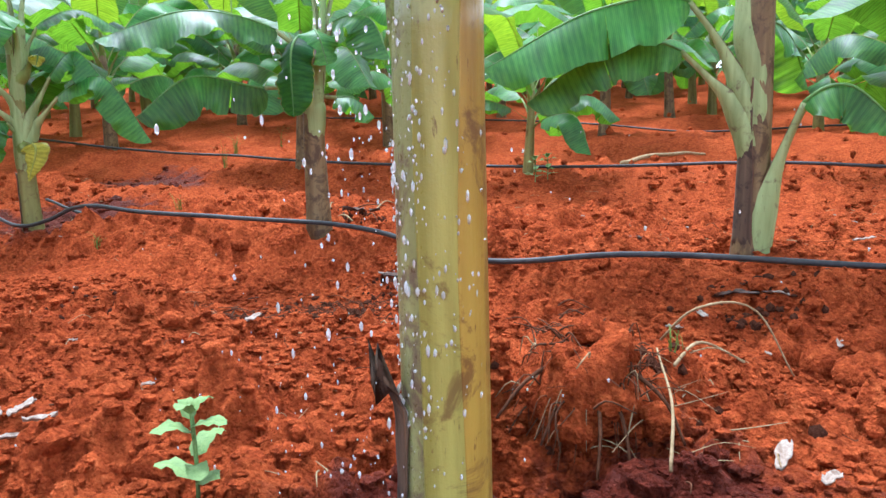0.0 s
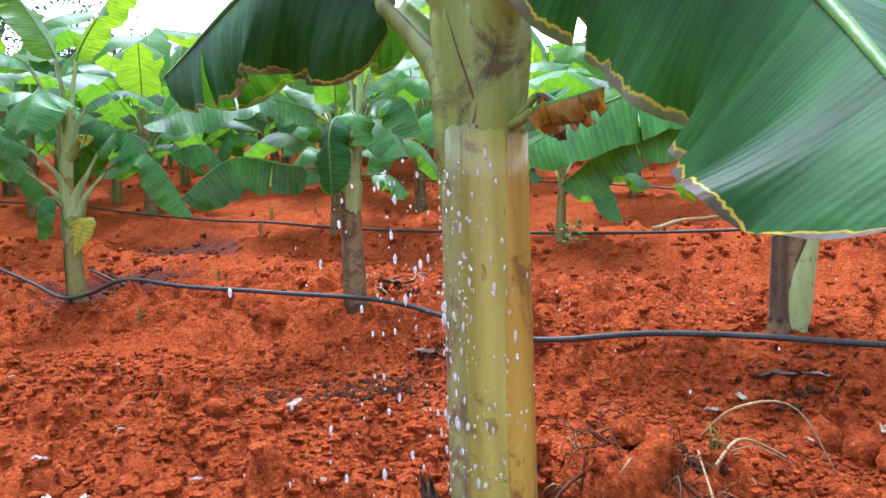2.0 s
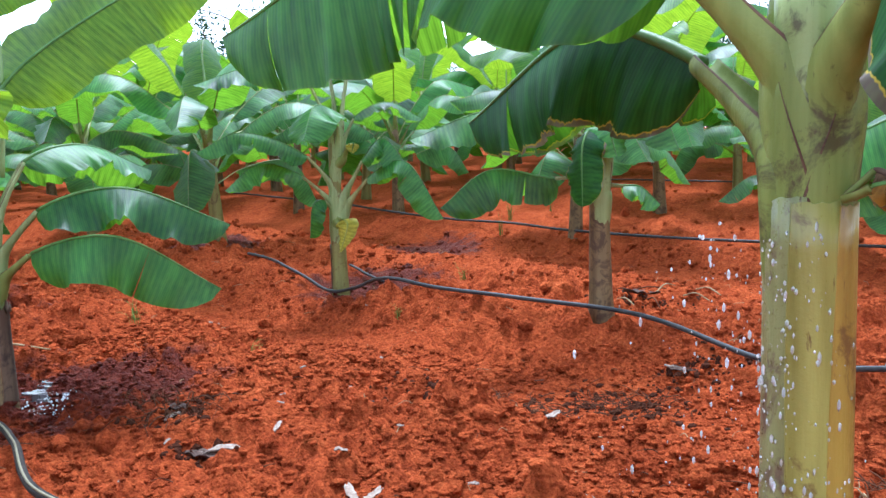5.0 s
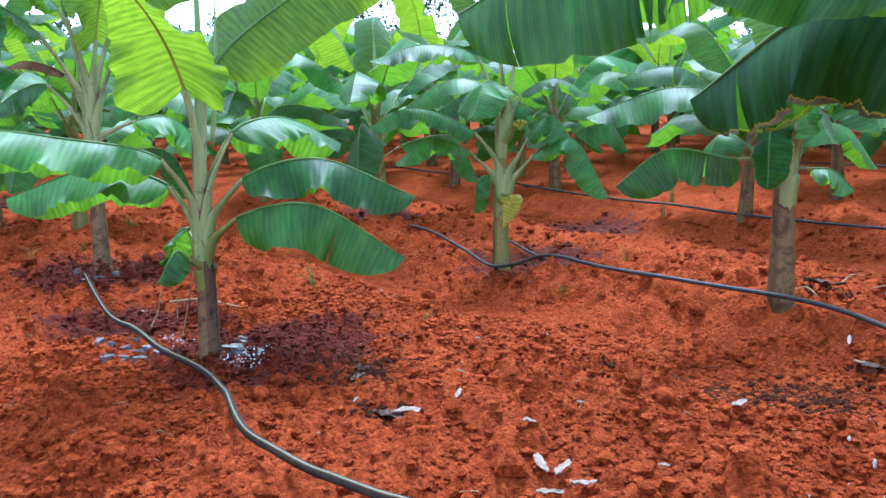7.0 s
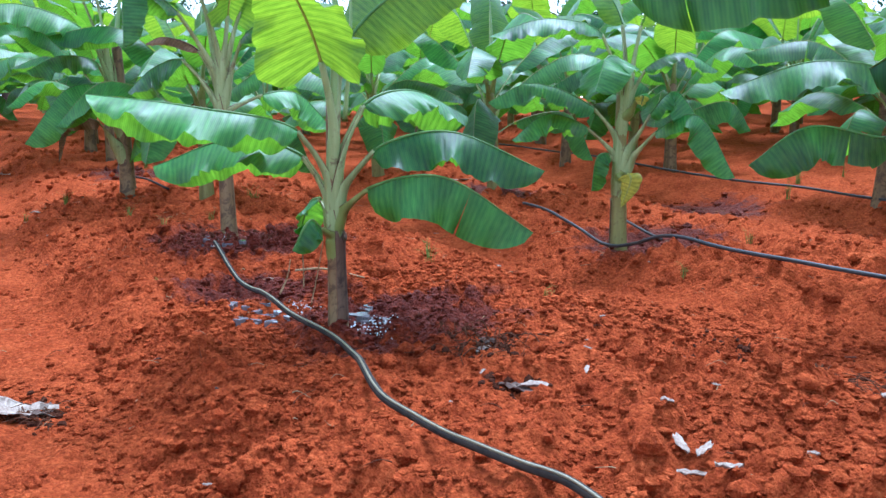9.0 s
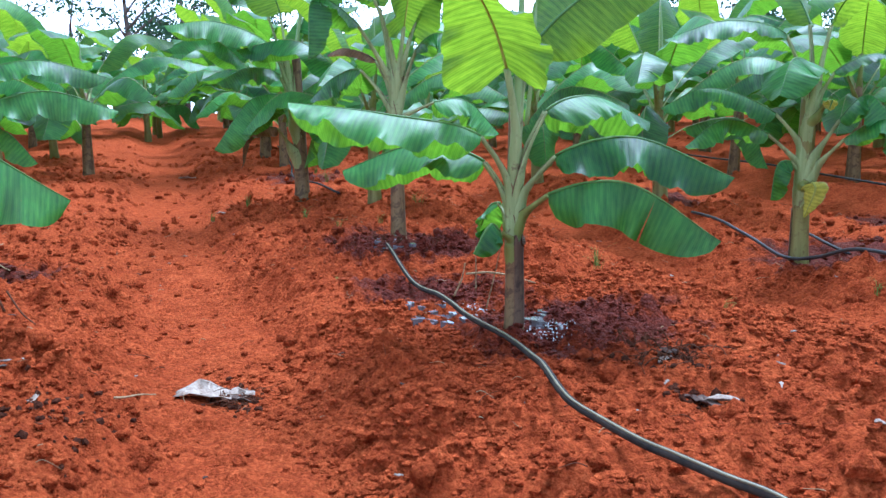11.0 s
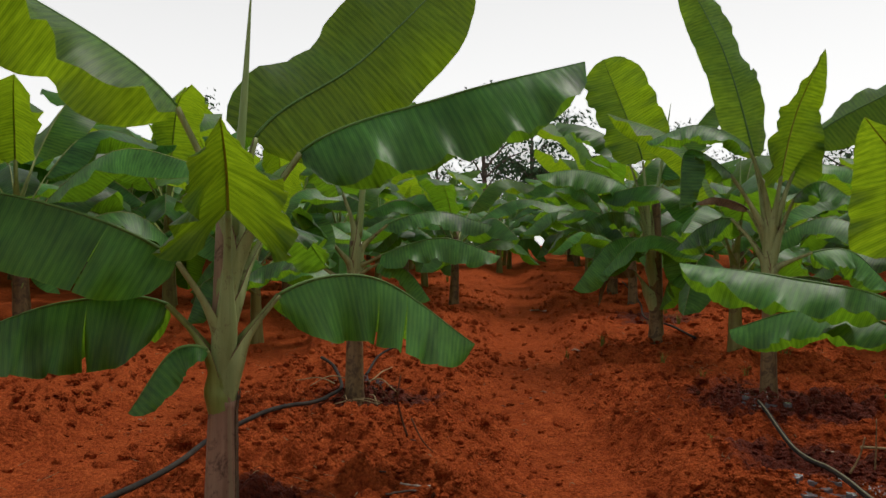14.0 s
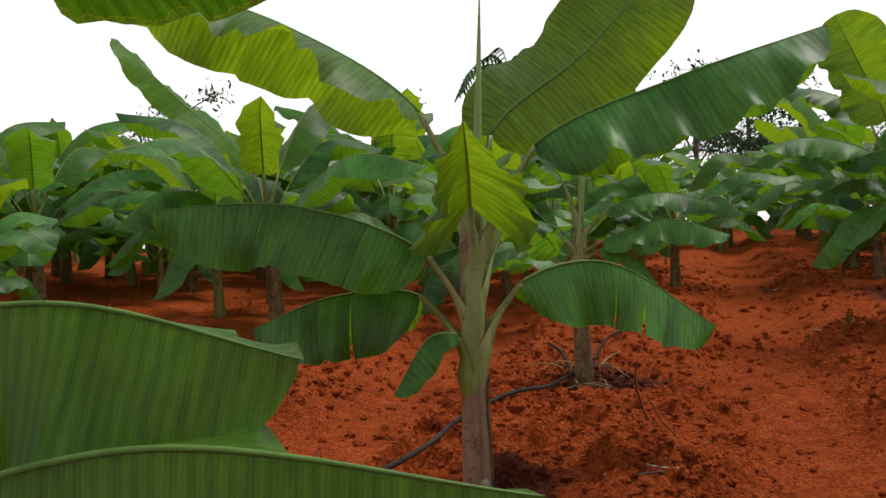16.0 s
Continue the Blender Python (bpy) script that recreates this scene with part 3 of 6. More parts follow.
# ---- the ground: ridged red field ----
def value_noise(x, y, seed):
    """Smooth noise in -1..1 on a unit lattice."""
    xi, yi = np.floor(x).astype(np.int64), np.floor(y).astype(np.int64)
    fx, fy = x - xi, y - yi
    fx, fy = fx * fx * (3 - 2 * fx), fy * fy * (3 - 2 * fy)

    def h(a, b):
        n = (a * 374761393 + b * 668265263 + seed * 974634777) & 0x7FFFFFFF
        n = ((n ^ (n >> 13)) * 1274126177) & 0x7FFFFFFF
        return ((n ^ (n >> 16)) & 0xFFFF) / 32767.5 - 1

    return (h(xi, yi) * (1 - fx) + h(xi + 1, yi) * fx) * (1 - fy) + (h(xi, yi + 1) * (1 - fx) + h(xi + 1, yi + 1) * fx) * fy


# furrows between the rows: a point, the slope of the line, depth, half width
FURROWS = [(-1.3, 3.0, -0.30, 0.24, 0.50), (-5.95, 0.60, -0.21, 0.24, 0.55), (-3.7, -2.9, -0.18, 0.20, 0.55), (0.0, 5.6, -0.30, 0.16, 0.6)]
FURROWS += [(0.0, 8.6 + 2.8 * i, -0.30, 0.15, 0.6) for i in range(8)] + [(-3.7, -5.7 - 2.8 * i, -0.18, 0.15, 0.6) for i in range(8)]
HOLES = [(-2.0, 1.55, 0.09, 0.16), (0.0, 1.27, 0.10, 0.15), (-4.0, 0.75, 0.05, 0.22)]
MOUNDS = [(-5.5, 2.1, 0.04, 0.8), (-3.9, 4.75, -0.15, 0.9), (0.75, 3.1, 0.06, 0.8), (-7.1, -0.86, -0.17, 1.0), (0.2, 1.6, 0.05, 0.3), (-4.9, -0.5, 0.04, 0.6)]
WET = [(-3.15, 1.75, 0.6), (-4.25, 1.62, 0.5), (-5.65, 2.3, 0.75), (-6.9, -0.7, 0.55), (-0.12, 0.92, 0.3), (0.30, 1.10, 0.34), (-3.75, 5.0, 0.6), (-4.3, 6.9, 0.6), (-3.75, -1.4, 0.3), (-6.3, 5.8, 0.5), (-10.9, 3.5, 0.6)]


def smooth_step(a, b, x):
    k = np.clip((x - a) / (b - a), 0, 1)
    return k * k * (3 - 2 * k)


def clods(x, y, cell, fill, seed):
    """Height of rounded clods, one at most to a cell of a jittered lattice."""
    wx = x + 0.22 * cell * value_noise(x * 2.1 / cell, y * 2.1 / cell, seed + 1)
    wy = y + 0.22 * cell * value_noise(x * 2.1 / cell + 9.3, y * 2.1 / cell, seed + 2)
    u, v = wx / cell, wy / cell
    iu, iv = np.floor(u).astype(np.int64), np.floor(v).astype(np.int64)
    best = 0 * x
    for du in (-1, 0, 1):
        for dv in (-1, 0, 1):
            a, b = iu + du, iv + dv
            n = (a * 374761393 + b * 668265263 + seed * 974634777) & 0x7FFFFFFF
            n = ((n ^ (n >> 13)) * 1274126177) & 0x7FFFFFFF
            n = n ^ (n >> 16)
            px, py = a + (n & 255) / 255.0, b + ((n >> 8) & 255) / 255.0
            k = ((n >> 16) & 255) / 255.0
            r = 0.22 + 0.45 * k
            d = np.hypot(u - px, v - py) / r
            best = np.maximum(best, np.where(((n >> 3) & 127) / 127.0 < fill, r * np.sqrt(np.clip(1 - d * d, 0, 1)), 0))
    return best * cell


def ground_height(x, y, fine=True):
    x, y = np.asarray(x, float), np.asarray(y, float)
    # the field rises gently away from the path
    z = 0.045 + 0.045 * np.clip(np.hypot(x + 1, y) - 5.2, 0, 40)
    lane = 0 * x
    for px, py, sl, depth, half in FURROWS:
        wob = 0.12 * value_noise(x * 0.6 + px, y * 0.2, 5)
        d = (y - (py + sl * (x - px)) + wob) / math.sqrt(1 + sl * sl)
        g = np.exp(-((d / half) ** 4) * 0.9)
        z = z - depth * g
        lane = np.maximum(lane, g * np.exp(-((d / (half * 0.75)) ** 4)))
    for px, py, depth, rad in HOLES:
        z = z - depth * np.exp(-(((x - px) ** 2 + (y - py) ** 2) / rad ** 2) ** 1.5)
    for px, py, up, rad in MOUNDS:
        z = z + up * np.exp(-((x - px) ** 2 + (y - py) ** 2) / rad ** 2)
    far = np.clip((np.hypot(x + 2, y - 1) - 40) / 60, 0, 1)
    rough = 1 - 0.72 * lane
    z = z + 0.03 * value_noise(x * 1.1, y * 1.1, 1) * (1 - far) + 0.048 * rough * value_noise(x * 2.9, y * 2.9, 2)
    if fine:
        near = np.clip(1.6 - np.hypot(x + 2, y - 1.2) / 9.0, 0, 1)
        a = value_noise(x * 6.5 + 0.7 * value_noise(x * 4, y * 4, 8), y * 6.5, 3)
        c = value_noise(x * 33, y * 33, 6)
        patch = 0.5 + 0.5 * smooth_step(-0.5, 0.35, value_noise(x * 1.7, y * 1.7, 14) + 0.4 * a)
        lump = 0.75 * clods(x, y, 0.21, 0.26, 21) + 0.95 * clods(x, y, 0.095, 0.55, 22) + 0.6 * clods(x, y, 0.055, 0.6, 23)
        b = value_noise(x * 13.5 + 0.5 * a, y * 13.5, 9)
        z = z + near * (rough * (patch * lump + 0.040 * a + 0.020 * b - 0.036) + 0.004 * c)
    return z


def axis_steps(lo, hi, step, reach):
    mid = np.arange(lo, hi + step / 2, step)
    grow, s = [], step
    while sum(grow) < reach:
        s *= 1.085
        grow.append(s)
    g = np.cumsum(grow)
    return np.r_[lo - g[::-1], mid, hi + g]


def build_ground():
    xs, ys = axis_steps(-5.8, 1.7, 0.015, 420), axis_steps(-1.8, 4.6, 0.015, 420)
    gx, gy = np.meshgrid(xs, ys)
    gz = ground_height(gx, gy)
    nx, ny = len(xs), len(ys)
    co = np.stack([gx, gy, gz], -1).reshape(-1, 3)
    k = np.arange((ny - 1) * (nx - 1))
    i = (k // (nx - 1)) * nx + k % (nx - 1)
    quads = np.stack([i, i + 1, i + nx + 1, i + nx], -1)
    me = bpy.data.meshes.new("ground")
    me.vertices.add(len(co))
    me.vertices.foreach_set("co", co.ravel())
    me.loops.add(quads.size)
    me.loops.foreach_set("vertex_index", quads.ravel().astype(np.int32))
    me.polygons.add(len(quads))
    me.polygons.foreach_set("loop_start", np.arange(0, quads.size, 4, dtype=np.int32))
    me.polygons.foreach_set("use_smooth", np.ones(len(quads), bool))
    me.update(calc_edges=True)
    wet = np.zeros(len(co))
    for px, py, rad in WET:
        d = np.hypot(co[:, 0] - px, co[:, 1] - py) / rad
        wet = np.maximum(wet, np.clip(1.25 - d * 0.9, 0, 1))
    me.attributes.new("wet", "FLOAT", "POINT").data.foreach_set("value", wet.astype(np.float32))
    me.materials.append(SOIL)
    tagged(new("ground", me), "ridged field of crumbly red soil, damp round the stems", "soil", kind="structure")


build_ground()


def gz(x, y):
    return float(ground_height(np.array([x]), np.array([y]))[0])


# ---- the plants near the camera ----
def plant(base, height, r0, r1, label, stem=STEM, seed=0, lean=(0, 0)):
    p = thing("banana_plant", label, "banana plant", "banana plants in the field", (base[0], base[1], base[2]))
    part("pseudostem", stem_mesh(height, r0, r1, stem, seed, lean), p)
    STEMS[p.name] = (height, r0, r1)
    return p

plant_a = plant((-0.08, 0.78, -0.05), 1.30, 0.062, 0.049, "thick banana plant with a wet ochre stem under falling water", STEM_CROWN, 1)
plant_e = plant((-3.19, 1.43, 0.01), 1.05, 0.046, 0.019, "small banana plant with arching leaves beside the pipe", STEM_BROWN, 2)
plant_j = plant((-3.66, -1.51, 0.04), 1.25, 0.064, 0.030, "tall banana plant with a pinkish stem and long leaves", STEM_PINK, 3)
plant_k = plant((-7.04, -0.85, -0.07), 1.35, 0.078, 0.045, "banana plant with a thick stem and torn lower leaf", STEM_BROWN, 4)
plant_f = plant((-5.96, 2.33, 0.04), 1.35, 0.064, 0.035, "banana plant standing in wet dark soil, one leaf dried", STEM_BROWN, 5)
plant_b = plant((-3.88, 4.69, -0.08), 1.25, 0.068, 0.038, "banana plant with a yellow dead leaf on its stem", STEM, 6)
plant_c = plant((-1.47, 4.07, 0.02), 1.10, 0.070, 0.044, "banana plant with a grey-brown stem behind the pipe", STEM_BROWN, 7)
plant_d = plant((0.80, 3.35, 0.09), 1.15, 0.070, 0.050, "banana plant with a side shoot behind the pipe", STEM_BROWN, 8)
plant_g = plant((-8.89, 2.67, 0.21), 1.60, 0.085, 0.05, "tall banana plant with an upright yellow-green leaf by the path", STEM_BROWN, 10)
plant_p = plant((-12.94, -5.69, 0.39), 1.55, 0.085, 0.05, "banana plant with a raised yellow-green leaf in the field", STEM_BROWN, 11)
add_leaf(plant_e, (-0.01, -0.01, 0.71), (-0.05, -0.14, 0.94), (-0.27, -0.51, 1.05), (-0.50, -0.89, 1.11), 0.40, fold=(28, 54), seed=11, r_stem=0.045, wave=0.03)
add_leaf(plant_e, (-0.01, -0.01, 0.60), (-0.14, -0.06, 0.82), (-0.41, -0.28, 0.90), (-0.68, -0.55, 0.78), 0.40, fold=(34, 56), seed=12, r_stem=0.045)
add_leaf(plant_e, (0.03, 0.03, 0.81), (0.05, 0.15, 1.05), (0.07, 0.42, 1.12), (0.17, 0.71, 0.99), 0.38, fold=(45, 30), seed=13, r_stem=0.04)
add_leaf(plant_e, (0.03, 0.04, 0.67), (0.16, 0.12, 0.85), (0.41, 0.33, 0.93), (0.74, 0.62, 0.75), 0.40, fold=(42, 40), seed=14, r_stem=0.045, wave=0.025)
add_leaf(plant_e, (0.03, 0.03, 0.57), (0.18, 0.06, 0.68), (0.49, 0.22, 0.74), (0.77, 0.51, 0.49), 0.42, fold=(15, 55), sheath=0.14, seed=15, r_stem=0.045, tears=((), (0.62,)))
add_leaf(plant_e, (0.01, -0.02, 0.46), (0.03, -0.10, 0.51), (0.06, -0.17, 0.55), (0.03, -0.25, 0.42), 0.2, fold=30, sheath=0.14, seed=16, r_stem=0.045, curl=30)
add_leaf(plant_e, (-0.03, -0.01, 0.55), (-0.12, 0.01, 0.62), (-0.19, -0.00, 0.60), (-0.25, -0.03, 0.46), 0.2, fold=30, sheath=0.14, seed=17, r_stem=0.045)
add_leaf(plant_e, (0.03, 0.00, 0.94), (0.05, -0.07, 1.24), (0.11, -0.22, 1.48), (0.18, -0.45, 1.68), 0.62, fold=(12, 12), seed=18, shape='ovate', r_stem=0.04, look_of='young')
add_leaf(plant_e, (0.02, 0.02, 1.00), (0.01, 0.10, 1.33), (0.23, 0.46, 1.69), (0.54, 0.86, 1.95), 0.46, fold=(15, 15), roll=-55, seed=19, r_stem=0.035, look_of='young')
add_spear(plant_e, (0.01, 0.01, 1.00), (0.03, 0.03, 1.97), r=0.02)
add_spear(plant_e, (-0.04, 0.11, 0.99), (-0.01, 0.15, 1.70), r=0.012)
add_leaf(plant_j, (-0.01, 0.07, 1.09), (0.07, 0.32, 1.54), (0.15, 0.93, 1.78), (0.19, 1.52, 1.94), 0.62, fold=(50, 56), seed=21, r_stem=0.06, wave=0.03, curl=12)
add_leaf(plant_j, (-0.03, 0.06, 1.14), (-0.09, 0.12, 1.62), (-0.26, 0.59, 2.02), (-0.42, 1.09, 2.56), 0.62, fold=(12, 16), roll=-65, seed=22, r_stem=0.06, look_of='young', wave=0.008)
add_leaf(plant_j, (-0.00, 0.04, 1.14), (0.10, -0.17, 1.71), (0.27, -0.70, 2.09), (0.50, -1.39, 2.33), 0.60, fold=(30, 58), seed=23, r_stem=0.06, look_of='young', wave=0.03, curl=10)
add_leaf(plant_j, (0.03, 0.02, 0.82), (0.09, 0.03, 1.29), (0.24, 0.04, 1.46), (0.48, 0.05, 1.61), 0.74, fold=(34, 46), seed=24, shape='ovate', r_stem=0.06, look_of='young')
add_leaf(plant_j, (-0.00, 0.01, 0.72), (0.12, -0.16, 1.08), (0.32, -0.69, 1.32), (0.44, -1.28, 1.33), 0.6, fold=(70, 20), seed=25, r_stem=0.065, tears=((0.25, 0.62), ()), curl=12)
add_leaf(plant_j, (0.00, -0.01, 0.62), (-0.03, -0.23, 0.90), (-0.08, -0.65, 0.91), (-0.09, -1.06, 0.77), 0.62, fold=(62, 40), sheath=0.14, seed=26, r_stem=0.065, tears=((0.4,), ()))
add_leaf(plant_j, (0.02, -0.03, 0.55), (0.09, -0.05, 0.72), (0.12, -0.16, 0.73), (0.16, -0.34, 0.48), 0.24, fold=30, sheath=0.14, seed=27, r_stem=0.065, curl=25)
add_leaf(plant_j, (-0.01, 0.08, 0.72), (-0.02, 0.23, 0.94), (-0.27, 0.63, 1.01), (-0.53, 1.18, 0.66), 0.62, fold=(25, 68), seed=28, r_stem=0.065, tears=((), (0.45, 0.62, 0.8)), curl=10)
add_leaf(plant_j, (-0.06, 0.07, 0.97), (-0.22, 0.15, 1.20), (-0.43, 0.28, 1.24), (-0.55, 0.43, 1.05), 0.36, fold=20, seed=29, r_stem=0.05)
add_spear(plant_j, (-0.00, 0.04, 1.19), (-0.01, 0.11, 2.26), r=0.024, bend=-0.03)
add_leaf(plant_k, (0.00, 0.01, 1.38), (0.05, -0.11, 1.76), (0.09, -0.33, 2.00), (0.18, -0.47, 1.89), 0.4, fold=25, seed=31, r_stem=0.06)
add_leaf(plant_k, (0.00, 0.05, 1.28), (0.11, 0.27, 1.49), (0.17, 0.68, 1.60), (0.24, 1.15, 1.48), 0.4, fold=(20, 40), seed=32, r_stem=0.07)
add_leaf(plant_k, (0.00, 0.05, 1.13), (0.16, 0.22, 1.23), (0.37, 0.70, 1.37), (0.44, 1.18, 1.22), 0.45, fold=(20, 45), seed=33, r_stem=0.07, wave=0.03)
add_leaf(plant_k, (-0.00, -0.03, 1.13), (0.09, -0.23, 1.37), (0.08, -0.52, 1.59), (0.29, -0.28, 1.14), 0.5, fold=30, seed=34, r_stem=0.07)
add_leaf(plant_k, (0.00, 0.01, 1.03), (0.11, 0.20, 1.16), (0.21, 0.43, 1.09), (0.27, 0.62, 0.85), 0.35, fold=30, seed=35, r_stem=0.07)
add_leaf(plant_k, (-0.00, -0.00, 1.38), (0.00, 0.09, 1.86), (-0.09, 0.22, 2.25), (-0.28, 0.54, 2.62), 0.5, fold=15, seed=36, r_stem=0.05, look_of='young', roll=-40)
add_leaf(plant_k, (-0.00, -0.04, 0.94), (-0.11, -0.38, 1.18), (-0.23, -0.78, 1.13), (-0.24, -1.07, 0.93), 0.4, fold=30, seed=37, r_stem=0.07)
add_spear(plant_k, (0.00, 0.03, 1.38), (0.00, 0.12, 2.55), r=0.03)
add_leaf(plant_f, (0.04, 0.02, 1.38), (0.09, 0.05, 1.74), (0.27, 0.07, 2.21), (0.49, 0.15, 2.62), 0.62, fold=15, seed=41, shape='ovate', r_stem=0.05, look_of='young')
add_leaf(plant_f, (0.01, 0.01, 1.38), (0.02, -0.17, 1.95), (-0.13, -0.52, 2.15), (-0.28, -0.89, 2.03), 0.42, fold=(25, 20), seed=42, r_stem=0.05)
add_leaf(plant_f, (-0.01, -0.02, 1.29), (-0.05, -0.29, 1.76), (-0.12, -0.61, 1.95), (-0.06, -0.71, 1.48), 0.42, fold=(30, 30), seed=43, r_stem=0.06, tears=((0.5,), ()))
add_leaf(plant_f, (0.03, 0.05, 1.38), (0.14, 0.24, 1.99), (0.46, 0.81, 2.39), (0.77, 1.54, 2.83), 0.5, fold=(15, 30), seed=44, r_stem=0.05, look_of='young', roll=-40)
add_leaf(plant_f, (0.03, 0.05, 1.20), (0.13, 0.13, 1.56), (0.26, 0.26, 1.68), (0.43, 0.45, 1.51), 0.42, fold=25, seed=45, r_stem=0.06)
add_leaf(plant_f, (-0.01, -0.02, 1.06), (-0.22, -0.19, 1.42), (-0.43, -0.35, 1.36), (-0.53, -0.52, 1.18), 0.4, fold=45, seed=46, r_stem=0.06)
add_leaf(plant_f, (0.02, 0.04, 1.02), (0.07, 0.32, 1.15), (0.12, 0.61, 1.16), (0.26, 0.85, 0.88), 0.45, fold=40, seed=47, r_stem=0.06)
add_leaf(plant_f, (-0.01, -0.02, 1.39), (-0.14, -0.04, 1.91), (-0.25, -0.24, 2.77), (-0.50, -0.47, 3.49), 0.4, fold=10, seed=48, r_stem=0.04, look_of='young', roll=50)
add_leaf(plant_f, (-0.00, -0.01, 1.15), (-0.16, -0.08, 1.49), (-0.38, -0.26, 1.60), (-0.54, -0.34, 1.56), 0.14, fold=45, seed=49, r_stem=0.06, look_of='dry')
add_leaf(plant_g, (-0.03, -0.08, 1.18), (-0.01, -0.16, 2.05), (0.00, -0.38, 2.60), (0.05, -0.66, 3.19), 0.8, fold=(14, 14), seed=131, look_of='young', roll=-70)
add_leaf(plant_g, (-0.04, -0.10, 1.18), (-0.01, -0.28, 1.68), (-0.13, -0.82, 1.94), (-0.25, -1.37, 1.89), 0.6, fold=(40, 25), seed=132)
add_leaf(plant_g, (-0.03, -0.08, 1.12), (-0.22, -0.26, 2.14), (-0.47, -0.60, 2.48), (-0.73, -0.97, 2.60), 0.6, fold=(30, 30), seed=133)
add_leaf(plant_g, (-0.04, -0.08, 0.85), (0.05, -0.14, 1.11), (0.10, -0.54, 1.13), (0.01, -1.00, 0.57), 0.6, fold=(40, 40), seed=134, tears=((0.5,), ()))
add_leaf(plant_g, (-0.02, -0.06, 0.91), (0.02, -0.22, 1.38), (-0.02, -0.56, 1.45), (-0.05, -0.90, 1.29), 0.55, fold=(30, 30), seed=135)
add_leaf(plant_g, (-0.02, -0.04, 0.85), (0.13, 0.05, 1.18), (0.39, 0.14, 1.04), (0.41, 0.19, 0.58), 0.5, fold=(35, 35), seed=136)
add_leaf(plant_g, (-0.02, -0.05, 1.18), (0.02, 0.04, 1.85), (0.01, 0.27, 2.19), (0.03, 0.59, 2.12), 0.6, fold=(30, 30), seed=137)
add_leaf(plant_g, (-0.03, -0.07, 1.18), (0.03, 0.07, 1.78), (0.01, 0.54, 2.53), (0.06, 1.17, 3.16), 0.6, fold=(20, 30), seed=138, look_of='young')
add_leaf(plant_g, (-0.03, -0.13, 0.58), (-0.05, -0.25, 0.79), (-0.13, -0.57, 0.73), (-0.14, -0.65, 0.36), 0.25, fold=(50, 50), seed=153, shape='ovate', look_of='dry', wave=0.05, curl=40)
add_spear(plant_g, (-0.03, -0.07, 1.18), (0.06, 0.15, 2.71), r=0.03)
add_leaf(plant_p, (-0.01, 0.03, 1.29), (0.18, -0.22, 2.31), (0.68, -1.03, 3.25), (1.22, -1.96, 4.30), 0.80, fold=(10, 20), roll=50, seed=141, look_of='young', curl=10)
add_leaf(plant_p, (-0.01, 0.04, 1.10), (-0.06, 0.47, 2.12), (-0.22, 1.23, 2.43), (-0.44, 2.17, 2.54), 0.6, fold=(20, 45), seed=142)
add_leaf(plant_p, (-0.00, 0.00, 1.00), (0.25, -0.42, 1.68), (0.57, -1.03, 2.16), (1.02, -2.00, 2.27), 0.6, fold=(45, 20), seed=143)
add_leaf(plant_p, (-0.01, 0.02, 1.10), (0.28, -0.21, 1.76), (0.47, -0.45, 2.22), (0.76, -0.36, 2.46), 0.6, fold=15, seed=144, look_of='young', shape='ovate')
add_leaf(plant_p, (-0.02, 0.05, 0.81), (-0.24, 0.37, 1.27), (-0.46, 0.72, 1.46), (-0.71, 1.12, 0.85), 0.6, fold=(30, 30), seed=145)
add_leaf(plant_p, (0.00, -0.01, 0.81), (0.04, -0.42, 1.31), (0.10, -0.89, 1.43), (0.17, -1.38, 1.07), 0.6, fold=(30, 30), seed=146)
add_spear(plant_p, (-0.01, 0.02, 1.10), (0.12, -0.35, 3.11), r=0.025)
add_leaf(plant_b, (0.01, 0.01, 1.13), (-0.10, -0.13, 1.69), (-0.38, -0.46, 1.81), (-0.71, -0.76, 1.69), 0.42, fold=(25, 20), seed=51, r_stem=0.05)
add_leaf(plant_b, (0.04, 0.00, 1.13), (0.09, -0.06, 1.42), (0.12, -0.35, 1.50), (0.19, -0.60, 1.24), 0.46, fold=(25, 25), seed=52, r_stem=0.05)
add_leaf(plant_b, (0.07, 0.05, 1.22), (0.14, 0.10, 1.41), (0.36, 0.26, 1.53), (0.59, 0.42, 1.39), 0.3, fold=22, seed=53, r_stem=0.05)
add_leaf(plant_b, (0.07, 0.05, 0.81), (0.21, 0.09, 1.07), (0.38, 0.15, 1.24), (0.59, 0.24, 0.95), 0.42, fold=30, seed=54, r_stem=0.05, tears=((), (0.5,)))
add_leaf(plant_b, (0.08, 0.06, 0.72), (0.27, 0.07, 0.93), (0.56, 0.15, 1.06), (0.83, 0.29, 0.59), 0.42, fold=(30, 30), seed=55, r_stem=0.06, tears=((0.4, 0.7), (0.5,)))
add_leaf(plant_b, (-0.01, -0.01, 0.86), (-0.14, -0.16, 1.12), (-0.45, -0.57, 1.32), (-0.69, -0.80, 1.18), 0.4, fold=(30, 20), seed=56, r_stem=0.06, tears=((0.5,), ()))
add_leaf(plant_b, (-0.01, -0.01, 0.72), (-0.18, -0.19, 0.97), (-0.41, -0.42, 1.08), (-0.60, -0.62, 0.88), 0.42, fold=30, seed=57, r_stem=0.06)
add_leaf(plant_b, (-0.01, -0.01, 0.63), (-0.04, -0.09, 0.76), (-0.08, -0.18, 0.75), (-0.12, -0.21, 0.47), 0.25, fold=35, seed=58, r_stem=0.06)
